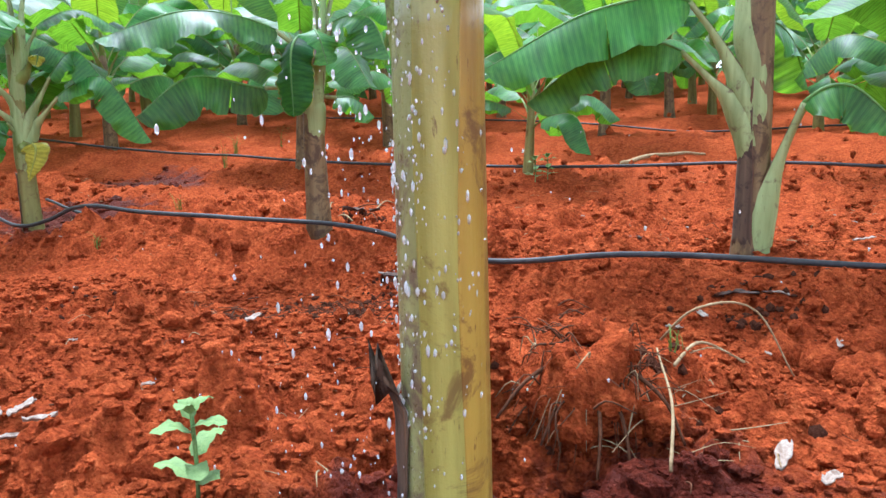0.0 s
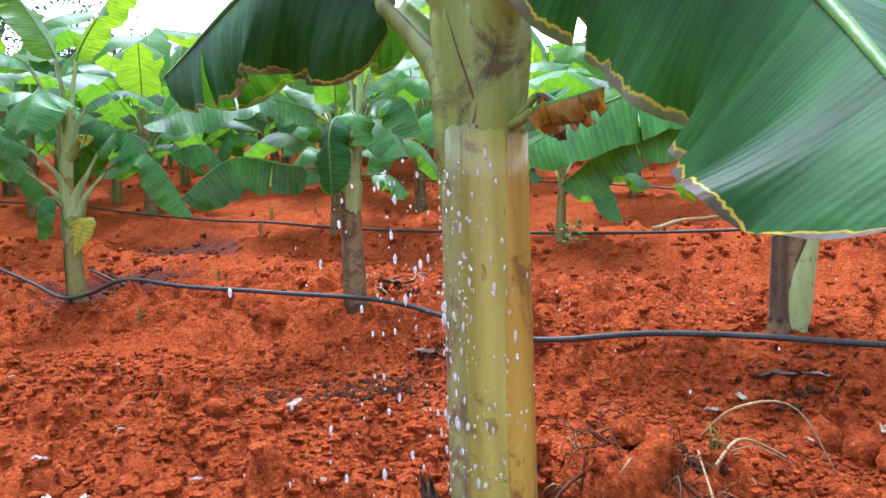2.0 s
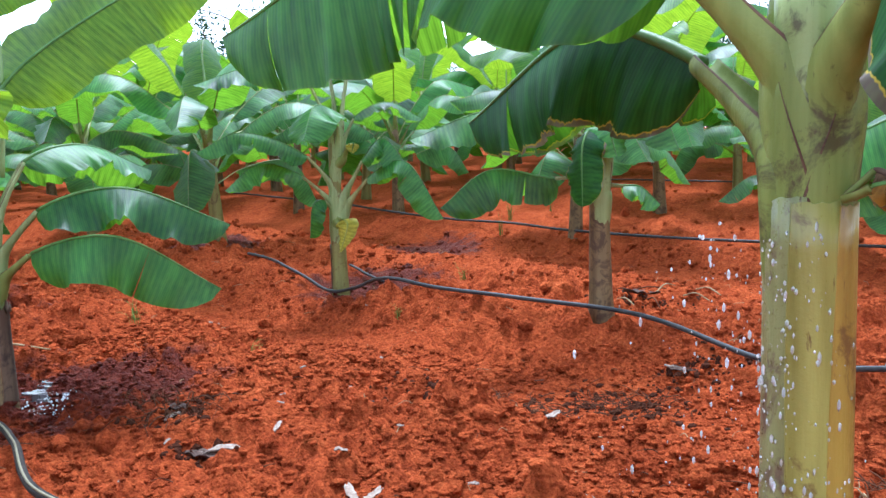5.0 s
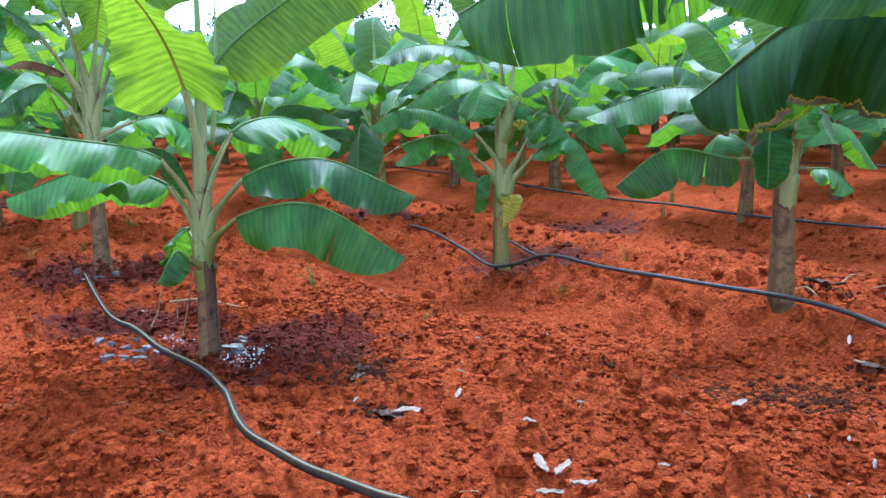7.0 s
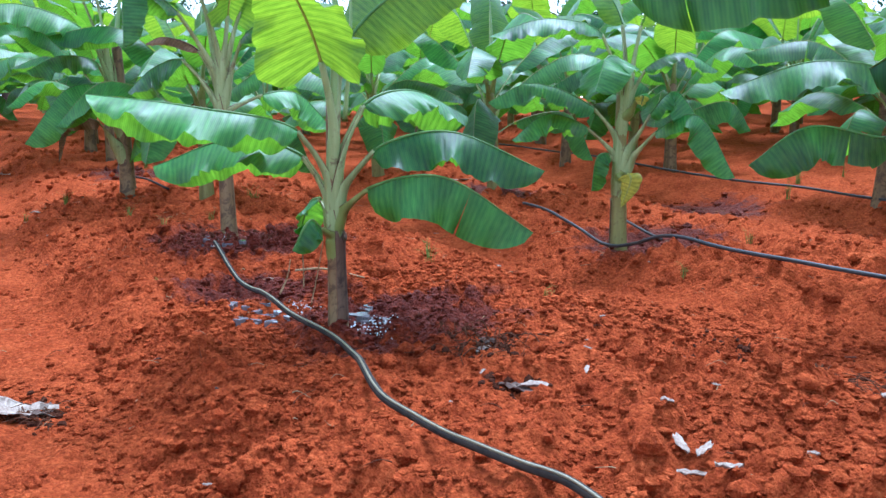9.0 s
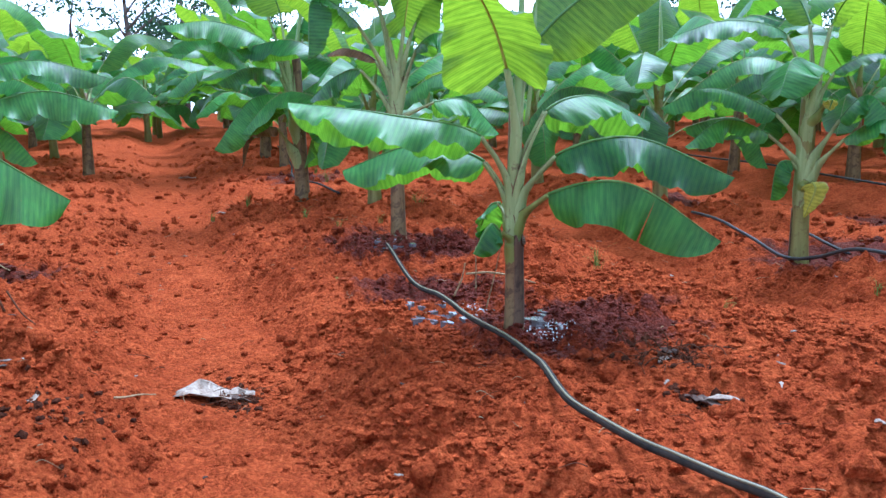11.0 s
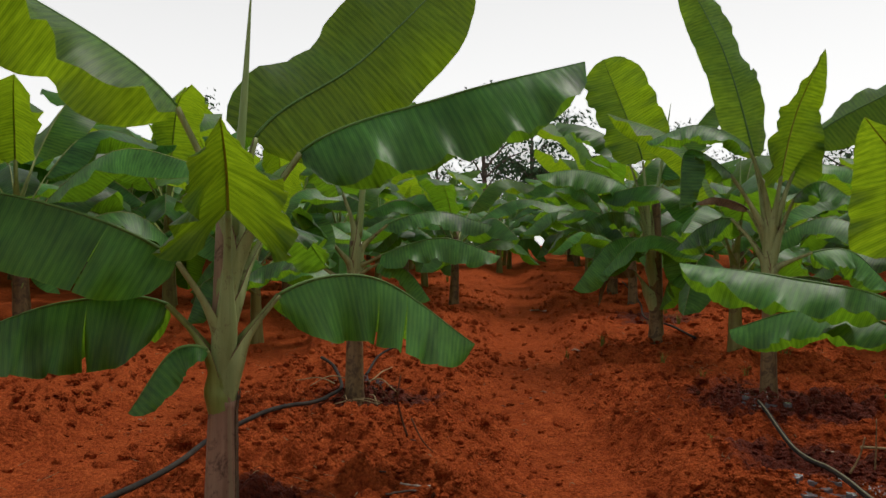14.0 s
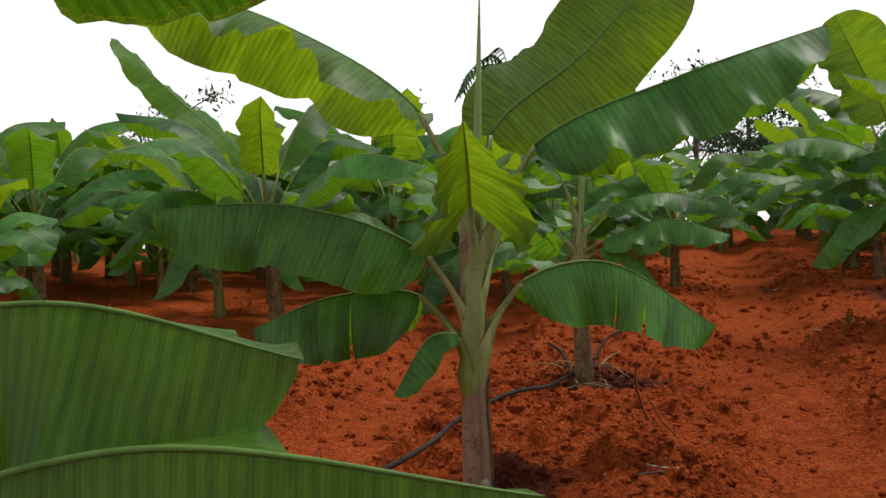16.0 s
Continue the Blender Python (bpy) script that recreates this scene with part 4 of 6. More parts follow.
add_leaf(plant_b, (0.06, -0.02, 0.61), (0.12, -0.06, 0.61), (0.16, -0.08, 0.57), (0.11, -0.13, 0.35), 0.2, fold=20, seed=59, shape='ovate', r_stem=0.05, look_of='yellow', sheath=0.1)
add_leaf(plant_b, (0.05, 0.04, 1.27), (0.11, 0.08, 1.75), (0.33, 0.11, 2.08), (0.56, 0.15, 2.35), 0.42, fold=15, seed=60, r_stem=0.04, look_of='young')
add_leaf(plant_b, (0.02, 0.02, 1.27), (-0.06, 0.08, 1.77), (-0.24, 0.07, 2.10), (-0.49, 0.02, 2.48), 0.42, fold=15, seed=61, r_stem=0.04, look_of='young')
add_leaf(plant_b, (0.10, 0.01, 1.09), (0.16, -0.01, 1.20), (0.20, -0.00, 1.21), (0.20, -0.03, 1.14), 0.12, fold=20, seed=62, r_stem=0.04, look_of='yellow', sheath=0.1)
add_leaf(plant_c, (0.04, 0.01, 0.95), (-0.15, -0.11, 1.15), (-0.50, -0.40, 1.24), (-0.90, -0.65, 1.09), 0.42, fold=(35, 18), seed=71, r_stem=0.06)
add_leaf(plant_c, (0.02, 0.01, 0.86), (-0.21, -0.18, 0.84), (-0.50, -0.45, 0.90), (-0.72, -0.64, 0.70), 0.46, fold=(50, 25), seed=72, r_stem=0.06, tears=((0.25,), ()))
add_leaf(plant_c, (0.02, -0.02, 0.89), (0.01, -0.13, 1.11), (-0.00, -0.27, 1.04), (-0.00, -0.30, 0.68), 0.26, fold=(25, 25), seed=73, r_stem=0.05, look_of='scorched')
add_leaf(plant_c, (0.05, 0.02, 0.95), (0.13, 0.05, 1.19), (0.34, 0.02, 1.21), (0.48, -0.04, 0.97), 0.42, fold=30, seed=74, r_stem=0.05)
add_leaf(plant_c, (0.04, 0.01, 0.79), (0.13, 0.05, 0.78), (0.22, 0.08, 0.77), (0.33, 0.12, 0.66), 0.28, fold=30, seed=75, r_stem=0.06)
add_leaf(plant_c, (0.05, -0.03, 0.99), (0.07, -0.10, 1.14), (0.13, -0.19, 1.09), (0.17, -0.20, 0.95), 0.22, fold=15, seed=76, r_stem=0.05)
add_leaf(plant_c, (0.04, 0.01, 1.02), (0.01, 0.06, 1.40), (-0.18, 0.04, 1.66), (-0.45, 0.05, 1.81), 0.42, fold=20, seed=77, r_stem=0.05, look_of='young')
add_leaf(plant_c, (0.06, 0.02, 1.02), (0.12, 0.10, 1.37), (0.27, 0.21, 1.60), (0.43, 0.27, 1.72), 0.42, fold=20, seed=78, r_stem=0.05, look_of='young')
add_spear(plant_c, (0.05, 0.02, 1.02), (0.10, 0.04, 1.77))
add_leaf(plant_d, (-0.09, 0.02, 0.74), (-0.29, 0.00, 1.07), (-0.67, -0.08, 1.05), (-1.17, -0.09, 0.81), 0.46, fold=(50, 18), seed=81, r_stem=0.06, tears=((0.4,), ()))
add_leaf(plant_d, (-0.12, 0.02, 0.65), (-0.32, 0.01, 0.87), (-0.60, -0.04, 0.91), (-0.98, -0.07, 0.66), 0.4, fold=(45, 25), seed=82, r_stem=0.06, tears=((0.5,), ()))
add_leaf(plant_d, (0.04, -0.01, 0.16), (0.17, -0.08, 0.64), (0.31, -0.14, 0.71), (0.51, -0.20, 0.54), 0.34, fold=(20, 40), seed=83, r_stem=0.055, sheath=0.5, r_stalk=0.022)
add_leaf(plant_d, (-0.04, 0.01, 0.79), (0.04, 0.09, 0.98), (0.15, 0.17, 0.93), (0.24, 0.16, 0.69), 0.36, fold=40, seed=84, r_stem=0.05)
add_leaf(plant_d, (-0.07, 0.01, 0.93), (-0.12, 0.02, 1.34), (-0.32, -0.04, 1.65), (-0.64, -0.08, 1.70), 0.5, fold=20, seed=85, r_stem=0.05)
add_leaf(plant_d, (-0.06, 0.01, 0.93), (0.03, -0.01, 1.33), (0.22, -0.14, 1.46), (0.46, -0.29, 1.33), 0.5, fold=20, seed=86, r_stem=0.05)
add_spear(plant_d, (-0.06, 0.01, 0.93), (-0.09, 0.02, 1.79))
add_leaf(plant_a, (-0.03, 0.02, 1.06), (-0.185, 0.20, 1.22), (-0.44, 0.33, 1.315), (-0.77, 0.45, 1.15), 0.40, fold=(64, 40), seed=91, stained=True, r_stem=0.058, r_stalk=0.027, look_of='scorched', curl=22, tears=((0.78,), (0.8,)), n=48, nw=10)
add_leaf(plant_a, (-0.015, 0.00, 1.16), (-0.18, 0.00, 1.36), (-0.55, 0.00, 1.51), (-1.08, -0.02, 1.33), 0.5, fold=(62, 46), seed=92, stained=True, r_stem=0.058, r_stalk=0.03, tears=((0.14, 0.42, 0.5, 0.56, 0.6, 0.86), (0.34, 0.5)), curl=15, n=60, nw=10)
add_leaf(plant_a, (0.015, -0.01, 1.13), (0.10, -0.12, 1.29), (0.31, -0.31, 1.145), (0.385, -0.62, 0.94), 0.36, fold=(20, 56), seed=93, stained=True, r_stalk=0.024, look_of='scorched', tears=((), (0.22, 0.62)), curl=6, n=60, nw=12)
add_leaf(plant_a, (0.02, 0.02, 1.16), (0.05, 0.09, 1.27), (0.13, 0.17, 1.32), (0.31, 0.25, 1.31), 0.5, fold=(25, 65), seed=94, stained=True, r_stem=0.055, r_stalk=0.02, look_of='scorched', tears=((), (0.35, 0.6)))
# two crown leaves above the view, made extra wide to shade what lies below
add_leaf(plant_a, (-0.03, 0.02, 1.20), (-0.04, 0.05, 1.39), (-0.10, 0.19, 1.59), (-0.30, 0.36, 1.82), 0.62, fold=20, seed=95, stained=True, r_stem=0.05, r_stalk=0.022)
add_leaf(plant_a, (0.03, 0.02, 1.18), (0.06, 0.01, 1.36), (0.13, 0.02, 1.49), (0.25, 0.03, 1.54), 0.62, fold=20, seed=96, stained=True, r_stem=0.05, r_stalk=0.022)
add_leaf(plant_a, (0.05, -0.04, 1.00), (0.08, -0.07, 1.02), (0.13, -0.10, 1.03), (0.17, -0.12, 1.04), 0.085, fold=(60, 20), seed=97, r_stem=0.05, r_stalk=0.008, look_of='amber', sheath=0.06, curl=70, wave=0.12, nw=9, clasp=False)
add_leaf(plant_a, (0.05, -0.04, 1.00), (0.08, -0.04, 1.04), (0.11, -0.06, 1.02), (0.12, -0.06, 0.98), 0.06, fold=(40, 60), seed=98, r_stem=0.05, r_stalk=0.006, look_of='dry', sheath=0.06, curl=80, wave=0.15, nw=9, clasp=False)


# ---- plants further off ----
def random_plant(seed, height, size, n_leaves, n=12, nw=3):
    rnd = random.Random(seed)
    p = thing("banana_plant", "young banana plant with broad green leaves on red soil", "banana plant", "banana plants in the field")
    r0 = 0.062 * size
    STEMS[p.name] = (height, r0, r0 * 0.5)
    part("pseudostem", stem_mesh(height, r0, r0 * 0.5, STEM if seed % 2 else STEM_BROWN, seed, (0, 0), 10, 8), p)
    for i in range(n_leaves):
        az = i * 2.4 + rnd.uniform(-0.35, 0.35)
        k = i / (n_leaves - 1)
        h0 = height * (0.52 + 0.42 * k)
        up = 0.15 + 1.15 * k + rnd.uniform(-0.15, 0.15)
        ln = size * rnd.uniform(0.85, 1.25) * (0.8 + 0.3 * k)
        d = Vector((math.cos(az), math.sin(az), 0))
        st = size * (0.22 + 0.1 * k)
        p0 = Vector((0, 0, h0)) + d * 0.02
        p1 = p0 + d * st * math.cos(up * 0.8) * 0.9 + Vector((0, 0, st * (0.5 + 0.7 * math.sin(up))))
        p2 = p1 + d * ln * 0.5 * math.cos(up * 0.75) + Vector((0, 0, ln * 0.5 * math.sin(up * 0.8) * 0.9))
        dr = up * 0.9 - 0.85 - rnd.uniform(0, 0.35)
        p3 = p2 + d * ln * 0.5 * math.cos(dr) + Vector((0, 0, ln * 0.5 * math.sin(dr)))
        tr = tuple(sorted(rnd.uniform(0.3, 0.85) for _ in range(rnd.choice((0, 0, 1, 2)))))
        add_leaf(p, p0, p1, p2, p3, size * rnd.uniform(0.36, 0.50), (rnd.uniform(14, 42), rnd.uniform(14, 42)), rnd.uniform(-12, 12), "young" if k > 0.85 else "leaf",
                 (tr, ()), 18, 0.02, r0 * 0.8, 0.015, seed * 20 + i, n, nw, 0.2, joined=True)
    add_spear(p, (0, 0, height * 0.9), (0.03, 0.02, height + size * 0.75), 0.018)
    return p


KINDS = [random_plant(101, 1.0, 1.1, 13), random_plant(102, 1.15, 1.2, 14), random_plant(103, 0.95, 1.05, 12), random_plant(104, 1.2, 1.25, 14), random_plant(105, 1.05, 1.15, 13), random_plant(106, 1.1, 1.2, 12)]
spot = random.Random(7)
NEAR = [(-3.85, 4.68), (-1.46, 4.02), (0.7, 3.12), (-0.08, 0.78), (-3.13, 1.42), (-5.53, 2.13), (-3.73, -1.51), (-6.79, -0.86), (-10.6, 3.3), (-13.0, -5.5)]
# the ones that stand at known places
KNOWN = [(-11.04, -5.81, 1.20), (-9.15, -8.40, 1.10), (-7.70, -8.10, 1.20), (-13.81, -8.09, 1.10), (-16.27, 0.86, 1.10), (-13.45, 1.02, 1.15), (-6.02, 5.48, 1.10), (-2.56, 9.85, 1.15), (-2.77, 7.23, 1.00), (-7.56, 8.63, 1.10), (-8.63, 5.95, 1.20), (-0.46, 6.61, 0.75), (0.21, 9.63, 1.00), (1.26, 12.98, 1.10), (2.05, 14.04, 1.10), (-12.69, 3.91, 1.10), (-16.81, -1.48, 1.10), (-12.50, -1.70, 1.15), (-12.60, 6.60, 1.15), (-5.80, 8.60, 1.10), (2.90, 7.00, 1.10), (2.90, 10.60, 1.10), (3.40, 3.90, 1.10), (-7.90, 3.10, 1.10)]

spots = list(KNOWN)
for row in range(-20, 21):
    for col in range(-26, 12):
        x = col * 2.1 + spot.uniform(-0.35, 0.35) + (row % 2) * 0.8
        y = 1.0 - 0.25 * (x + 0.9) + row * 2.6 + spot.uniform(-0.3, 0.3)
        far = math.hypot(x + 0.1, y + 0.5)
        if far < 9.0 or far > 52 or x > 14 or (y < -10 and x > -8) or y < -34:
            continue
        if min(math.hypot(x - a, y - b) for a, b, *_ in NEAR + KNOWN) < 1.8 or (far > 26 and spot.random() < 0.38):
            continue
        # the lane between two rows stays open
        if abs(y - (0.75 - 0.235 * (x + 5.95))) < 1.2 and -23 < x < -4:
            continue
        spots.append((x, y, spot.uniform(1.15, 1.5) * (1.2 if x < -8 and y < -3 else 1.0)))
spots.sort(key=lambda q: math.hypot(q[0] + 0.1, q[1] + 0.5))
used = set()
mass = []
for i, (x, y, big) in enumerate(spots):
    turn = spot.uniform(0, 360)
    m = pose(x, y, gz(x, y) - 0.02, spot.uniform(-3, 3), spot.uniform(-3, 3), turn) @ Matrix.Scale(big, 4)
    if i >= 250:
        mass.append((m, (i * 5) % 3))
        continue
    src = KINDS[(i * 7 + int(abs(x) * 3)) % len(KINDS)]
    if src.name in used:
        copy_thing(src, m).matrix_basis = m
    else:
        used.add(src.name)
        src.matrix_basis = m

# the far part of the plantation, as one mass
lows = []
for k in range(3):
    q = random_plant(110 + k, 1.1, 1.2, 9, 7, 1)
    vs, fs, ix, o = [], [], [], 0
    for ch in q.children:
        v = np.zeros(len(ch.data.vertices) * 3)
        ch.data.vertices.foreach_get("co", v)
        vs.append(v.reshape(-1, 3))
        stalk = ch.name.startswith(("pseudostem", "rolled"))
        for pg in ch.data.polygons:
            fs.append([a + o for a in pg.vertices])
            ix.append(1 if stalk or pg.material_index else 0)
        o += len(vs[-1])
    lows.append((np.vstack(vs), fs, ix))
    for ch in list(q.children):
        bpy.data.objects.remove(ch)
    bpy.data.objects.remove(q)
allv, allf, alli, o = [], [], [], 0
for m, k in mass:
    v, f, ix = lows[k]
    mm = np.array(m)
    allv.append(v @ mm[:3, :3].T + mm[:3, 3])
    allf += [[a + o for a in q] for q in f]
    alli += ix
    o += len(v)
allv = np.vstack(allv)
tagged(new("far_banana_plants", mesh_from("far_banana_plants", allv, allf, (LEAF, PETIOLE), True, alli, np.column_stack([allv[:, 0] * 0.7 + allv[:, 2], np.full(len(allv), 0.4)]))), "dense far rows of green banana plants", "banana plants", kind="stuff")


# ---- pipes ----
PIPE_LINES = []


def pipe(name, pts, r, mat, label, n=120, lift=1.15):
    xy = spline([(a, b, 0) for a, b in pts], n)
    z = ground_height(xy[:, 0], xy[:, 1])
    pad = np.r_[np.full(4, z[0]), z, np.full(4, z[-1])]
    z = np.max([pad[k : k + n] for k in range(9)], axis=0)
    z = np.convolve(np.r_[np.full(4, z[0]), z, np.full(4, z[-1])], np.ones(9) / 9, "valid")
    for _ in range(2):
        z = np.convolve(np.r_[np.full(7, z[0]), z, np.full(7, z[-1])], np.ones(15) / 15, "valid")
    short = np.maximum(ground_height(xy[:, 0], xy[:, 1]) + 0.004 - z, 0)
    pad = np.r_[np.zeros(12), short, np.zeros(12)]
    short = np.max([pad[k : k + n] for k in range(25)], axis=0)
    z = z + np.convolve(np.r_[np.full(7, short[0]), short, np.full(7, short[-1])], np.ones(15) / 15, "valid")
    c = np.column_stack([xy[:, 0], xy[:, 1], z + 0.004 + r * lift])
    PIPE_LINES.append(c)
    v, f = tube(c, r, 10)
    ob = thing(name, label, "irrigation pipe", "irrigation pipes", me=mesh_from(name, v, f, (mat,)))
    return ob, c


ROW_PIPE, line_e = pipe("irrigation_pipe", [(1.8, 0.1), (0.4, 0.3), (-0.6, 0.6), (-1.3, 0.78), (-1.45, 0.76), (-1.68, 0.77), (-1.93, 0.82), (-2.16, 0.87), (-2.64, 1.12), (-3.0, 1.27), (-3.43, 1.31), (-4.12, 1.51), (-4.58, 1.64), (-5.04, 1.79), (-5.43, 1.94)], 0.0145, PIPE_DUSTY, "dusty grey irrigation pipe with a cream stripe on red soil", 220)
stripe = [(p + np.array([0.003, -0.006, 0.0125])) for p in line_e]
v, f = tube(np.array(stripe), 0.0045, 5)
part("stripe", mesh_from("stripe", v, f, (PIPE_STRIPE,)), ROW_PIPE, "cream stripe along the pipe")
pipe("irrigation_pipe", [(4.0, 3.0), (2.4, 3.05), (1.26, 3.07), (0.7, 3.15), (0.24, 3.2), (-0.36, 3.26), (-1.14, 3.80), (-1.74, 3.93), (-2.26, 3.98), (-2.8, 4.1), (-3.5, 4.42), (-3.9, 4.57), (-4.3, 4.8), (-4.67, 4.92), (-5.33, 5.17)], 0.0135, PIPE, "black irrigation pipe lying along a row of plants", 260)
pipe("irrigation_pipe", [(6, 5.6), (2.2, 6.0), (1.3, 6.25), (0.05, 6.6), (-0.8, 6.75), (-2.85, 7.2), (-3.7, 7.7), (-4.44, 7.75), (-5.06, 7.9), (-7.0, 8.7), (-10, 9.8)], 0.0135, PIPE, "black irrigation pipe further back in the field", 180)
pipe("irrigation_pipe", [(6, 10.4), (3.7, 10.7), (3.0, 10.9), (1.4, 10.7), (0.7, 11.4), (-0.2, 12.0), (-5, 13.5)], 0.0135, PIPE, "thin black irrigation pipe far back in the field", 90)
pipe("irrigation_pipe", [(-2.0, -2.6), (-3.0, -2.3), (-3.6, -2.12)] + [(-4.11, -1.94), (-4.51, -1.83), (-4.99, -1.74), (-5.47, -1.53), (-5.99, -1.29), (-6.60, -1.09), (-7.13, -0.96), (-7.76, -1.02), (-8.09, -1.14)], 0.0155, PIPE_DUSTY, "grey irrigation pipe curling round a stem", 150)
pipe("irrigation_pipe", [(-7.72, -0.72), (-8.31, -0.57), (-8.58, -0.34)], 0.012, PIPE_DUSTY, "dusty grey end of an irrigation pipe", 40)
pipe("irrigation_pipe", [(-8.42, 2.92), (-9.68, 3.19), (-10.26, 3.14), (-12.08, 3.78), (-16.96, 5.36)], 0.013, PIPE_DUSTY, "thin dusty pipe beside a far stem", 60)
pipe("irrigation_pipe", [(-3.64, 4.96), (-3.95, 5.15), (-4.30, 5.40)], 0.012, PIPE, "short black branch pipe at a stem", 20)


# ---- loose soil ----
def lump_shapes(count, seed):
    """A few rough lumps of unit size."""
    shapes = []
    for k in range(count):
        bm = bmesh.new()
        bmesh.ops.create_icosphere(bm, subdivisions=3 if k < 3 else 1, radius=1.0)
        o = Vector((k * 7.3 + seed, 1.7, 4.1))
        for w in bm.verts:
            w.co *= 1.05 + 0.5 * noise.noise(w.co * 1.1 + o) + 0.34 * noise.noise(w.co * 2.7 + o) + (0.16 * noise.noise(w.co * 7 + o) + 0.10 * noise.noise(w.co * 14 + o) if k < 3 else 0)
            w.co.z *= 0.82
        bm.verts.index_update()
        shapes.append((np.array([w.co[:] for w in bm.verts]), np.array([[w.index for w in q.verts] for q in bm.faces])))
        bm.free()
    return shapes


def scatter_lumps(name, label, spots, sizes, mat, seed, shapes_from=0):
    rnd = np.random.RandomState(seed)
    shapes = lump_shapes(7, seed)[shapes_from:]
    zs = ground_height(spots[:, 0], spots[:, 1])
    vs, fs, o = [], [], 0
    for (x, y), z, s in zip(spots, zs, sizes):
        sv, sf = shapes[rnd.randint(len(shapes))]
        a = rnd.uniform(0, 6.28)
        ca, sa = math.cos(a), math.sin(a)
        st = rnd.uniform(0.75, 1.3, 3)
        q = sv * st * s
        q = np.column_stack([q[:, 0] * ca - q[:, 1] * sa, q[:, 0] * sa + q[:, 1] * ca, q[:, 2]])
        vs.append(q + (x, y, z + s * 0.12))
        fs.append(sf + o)
        o += len(sv)
    v, f = np.vstack(vs), np.vstack(fs)
    me = bpy.data.meshes.new(name)
    me.vertices.add(len(v))
    me.vertices.foreach_set("co", v.ravel())
    me.loops.add(f.size)
    me.loops.foreach_set("vertex_index", f.ravel().astype(np.int32))
    me.polygons.add(len(f))
    me.polygons.foreach_set("loop_start", np.arange(0, f.size, 3, dtype=np.int32))
    me.polygons.foreach_set("use_smooth", np.full(len(f), shapes_from == 0))
    me.update(calc_edges=True)
    wet = np.zeros(len(v))
    for px, py, rad in WET:
        wet = np.maximum(wet, np.clip(1.25 - np.hypot(v[:, 0] - px, v[:, 1] - py) / rad * 0.9, 0, 1))
    me.attributes.new("wet", "FLOAT", "POINT").data.foreach_set("value", wet.astype(np.float32))
    me.materials.append(mat)
    return tagged(new(name, me), label, "soil clods", kind="stuff")


def lane_at(x, y):
    g = 0 * x
    for px, py, sl, depth, half in FURROWS[:3]:
        g = np.maximum(g, np.exp(-(((y - (py + sl * (x - px))) / (half * 0.8)) ** 4)))
    return g


rs = np.random.RandomState(5)


def ground_spots(n, x0, x1, y0, y1, keep_lane):
    p = np.column_stack([rs.uniform(x0, x1, n), rs.uniform(y0, y1, n)])
    for c in PIPE_LINES[:2]:
        q = c[::2, :2]
        p = np.vstack([b[np.min(np.hypot(b[:, None, 0] - q[None, :, 0], b[:, None, 1] - q[None, :, 1]), axis=1) > 0.045] for b in np.array_split(p, 24)])
    n = len(p)
    clump = value_noise(p[:, 0] * 1.6, p[:, 1] * 1.6, 31) * 0.5 + 0.5
    return p[rs.uniform(0, 1, n) < (0.25 + 0.75 * clump) * (1 - (1 - keep_lane) * lane_at(p[:, 0], p[:, 1]))]


p = np.vstack([ground_spots(8000, -6.0, 2.0, -2.0, 4.8, 0.35), ground_spots(40000, -4.2, 1.3, 0.2, 3.6, 0.7), ground_spots(14000, -9.0, -2.5, -2.8, 2.4, 0.15)])
scatter_lumps("soil_crumbs", "small crumbs of red soil strewn over the field", p, 0.005 + 0.016 * rs.uniform(0, 1, len(p)) ** 2.0, CRUMB, 3, shapes_from=3)
p = ground_spots(13000, -9.0, 2.6, -3.4, 7.5, 0.15)
scatter_lumps("soil_clods", "rough clods of red soil lying on the ridges", p, 0.009 + 0.034 * rs.uniform(0, 1, len(p)) ** 2.4, CRUMB, 4, shapes_from=3)
p = np.vstack([ground_spots(5000, -24, 6, -12, 18, 0.5), ground_spots(5000, -17, -5, -4, 6, 0.2)])
scatter_lumps("soil_clods", "rough clods of red soil further off in the field", p, 0.02 + 0.035 * rs.uniform(0, 1, len(p)) ** 2, CRUMB, 5, shapes_from=3)
p = ground_spots(330, -6.5, 2.2, -2.0, 5.2, 0.1)
scatter_lumps("soil_clods", "larger broken clods of red soil", p, 0.022 + 0.036 * rs.uniform(0, 1, len(p)) ** 2, CRUMB, 6)
big = np.array([(0.90, 2.55), (1.02, 2.42), (0.78, 2.62), (1.1, 2.7), (-2.0, 1.45), (-1.9, 1.38), (-4.4, 0.72), (-4.0, 0.78), (-3.95, 0.62), (-3.4, 0.85), (-0.95, 1.75), (-4.2, -0.45), (-4.0, -0.52)])
scatter_lumps("soil_clods", "big lumps of red soil turned up by digging", big, np.array([0.10, 0.09, 0.08, 0.07, 0.06, 0.05, 0.06, 0.06, 0.05, 0.06, 0.05, 0.045, 0.05]), SOIL, 8)


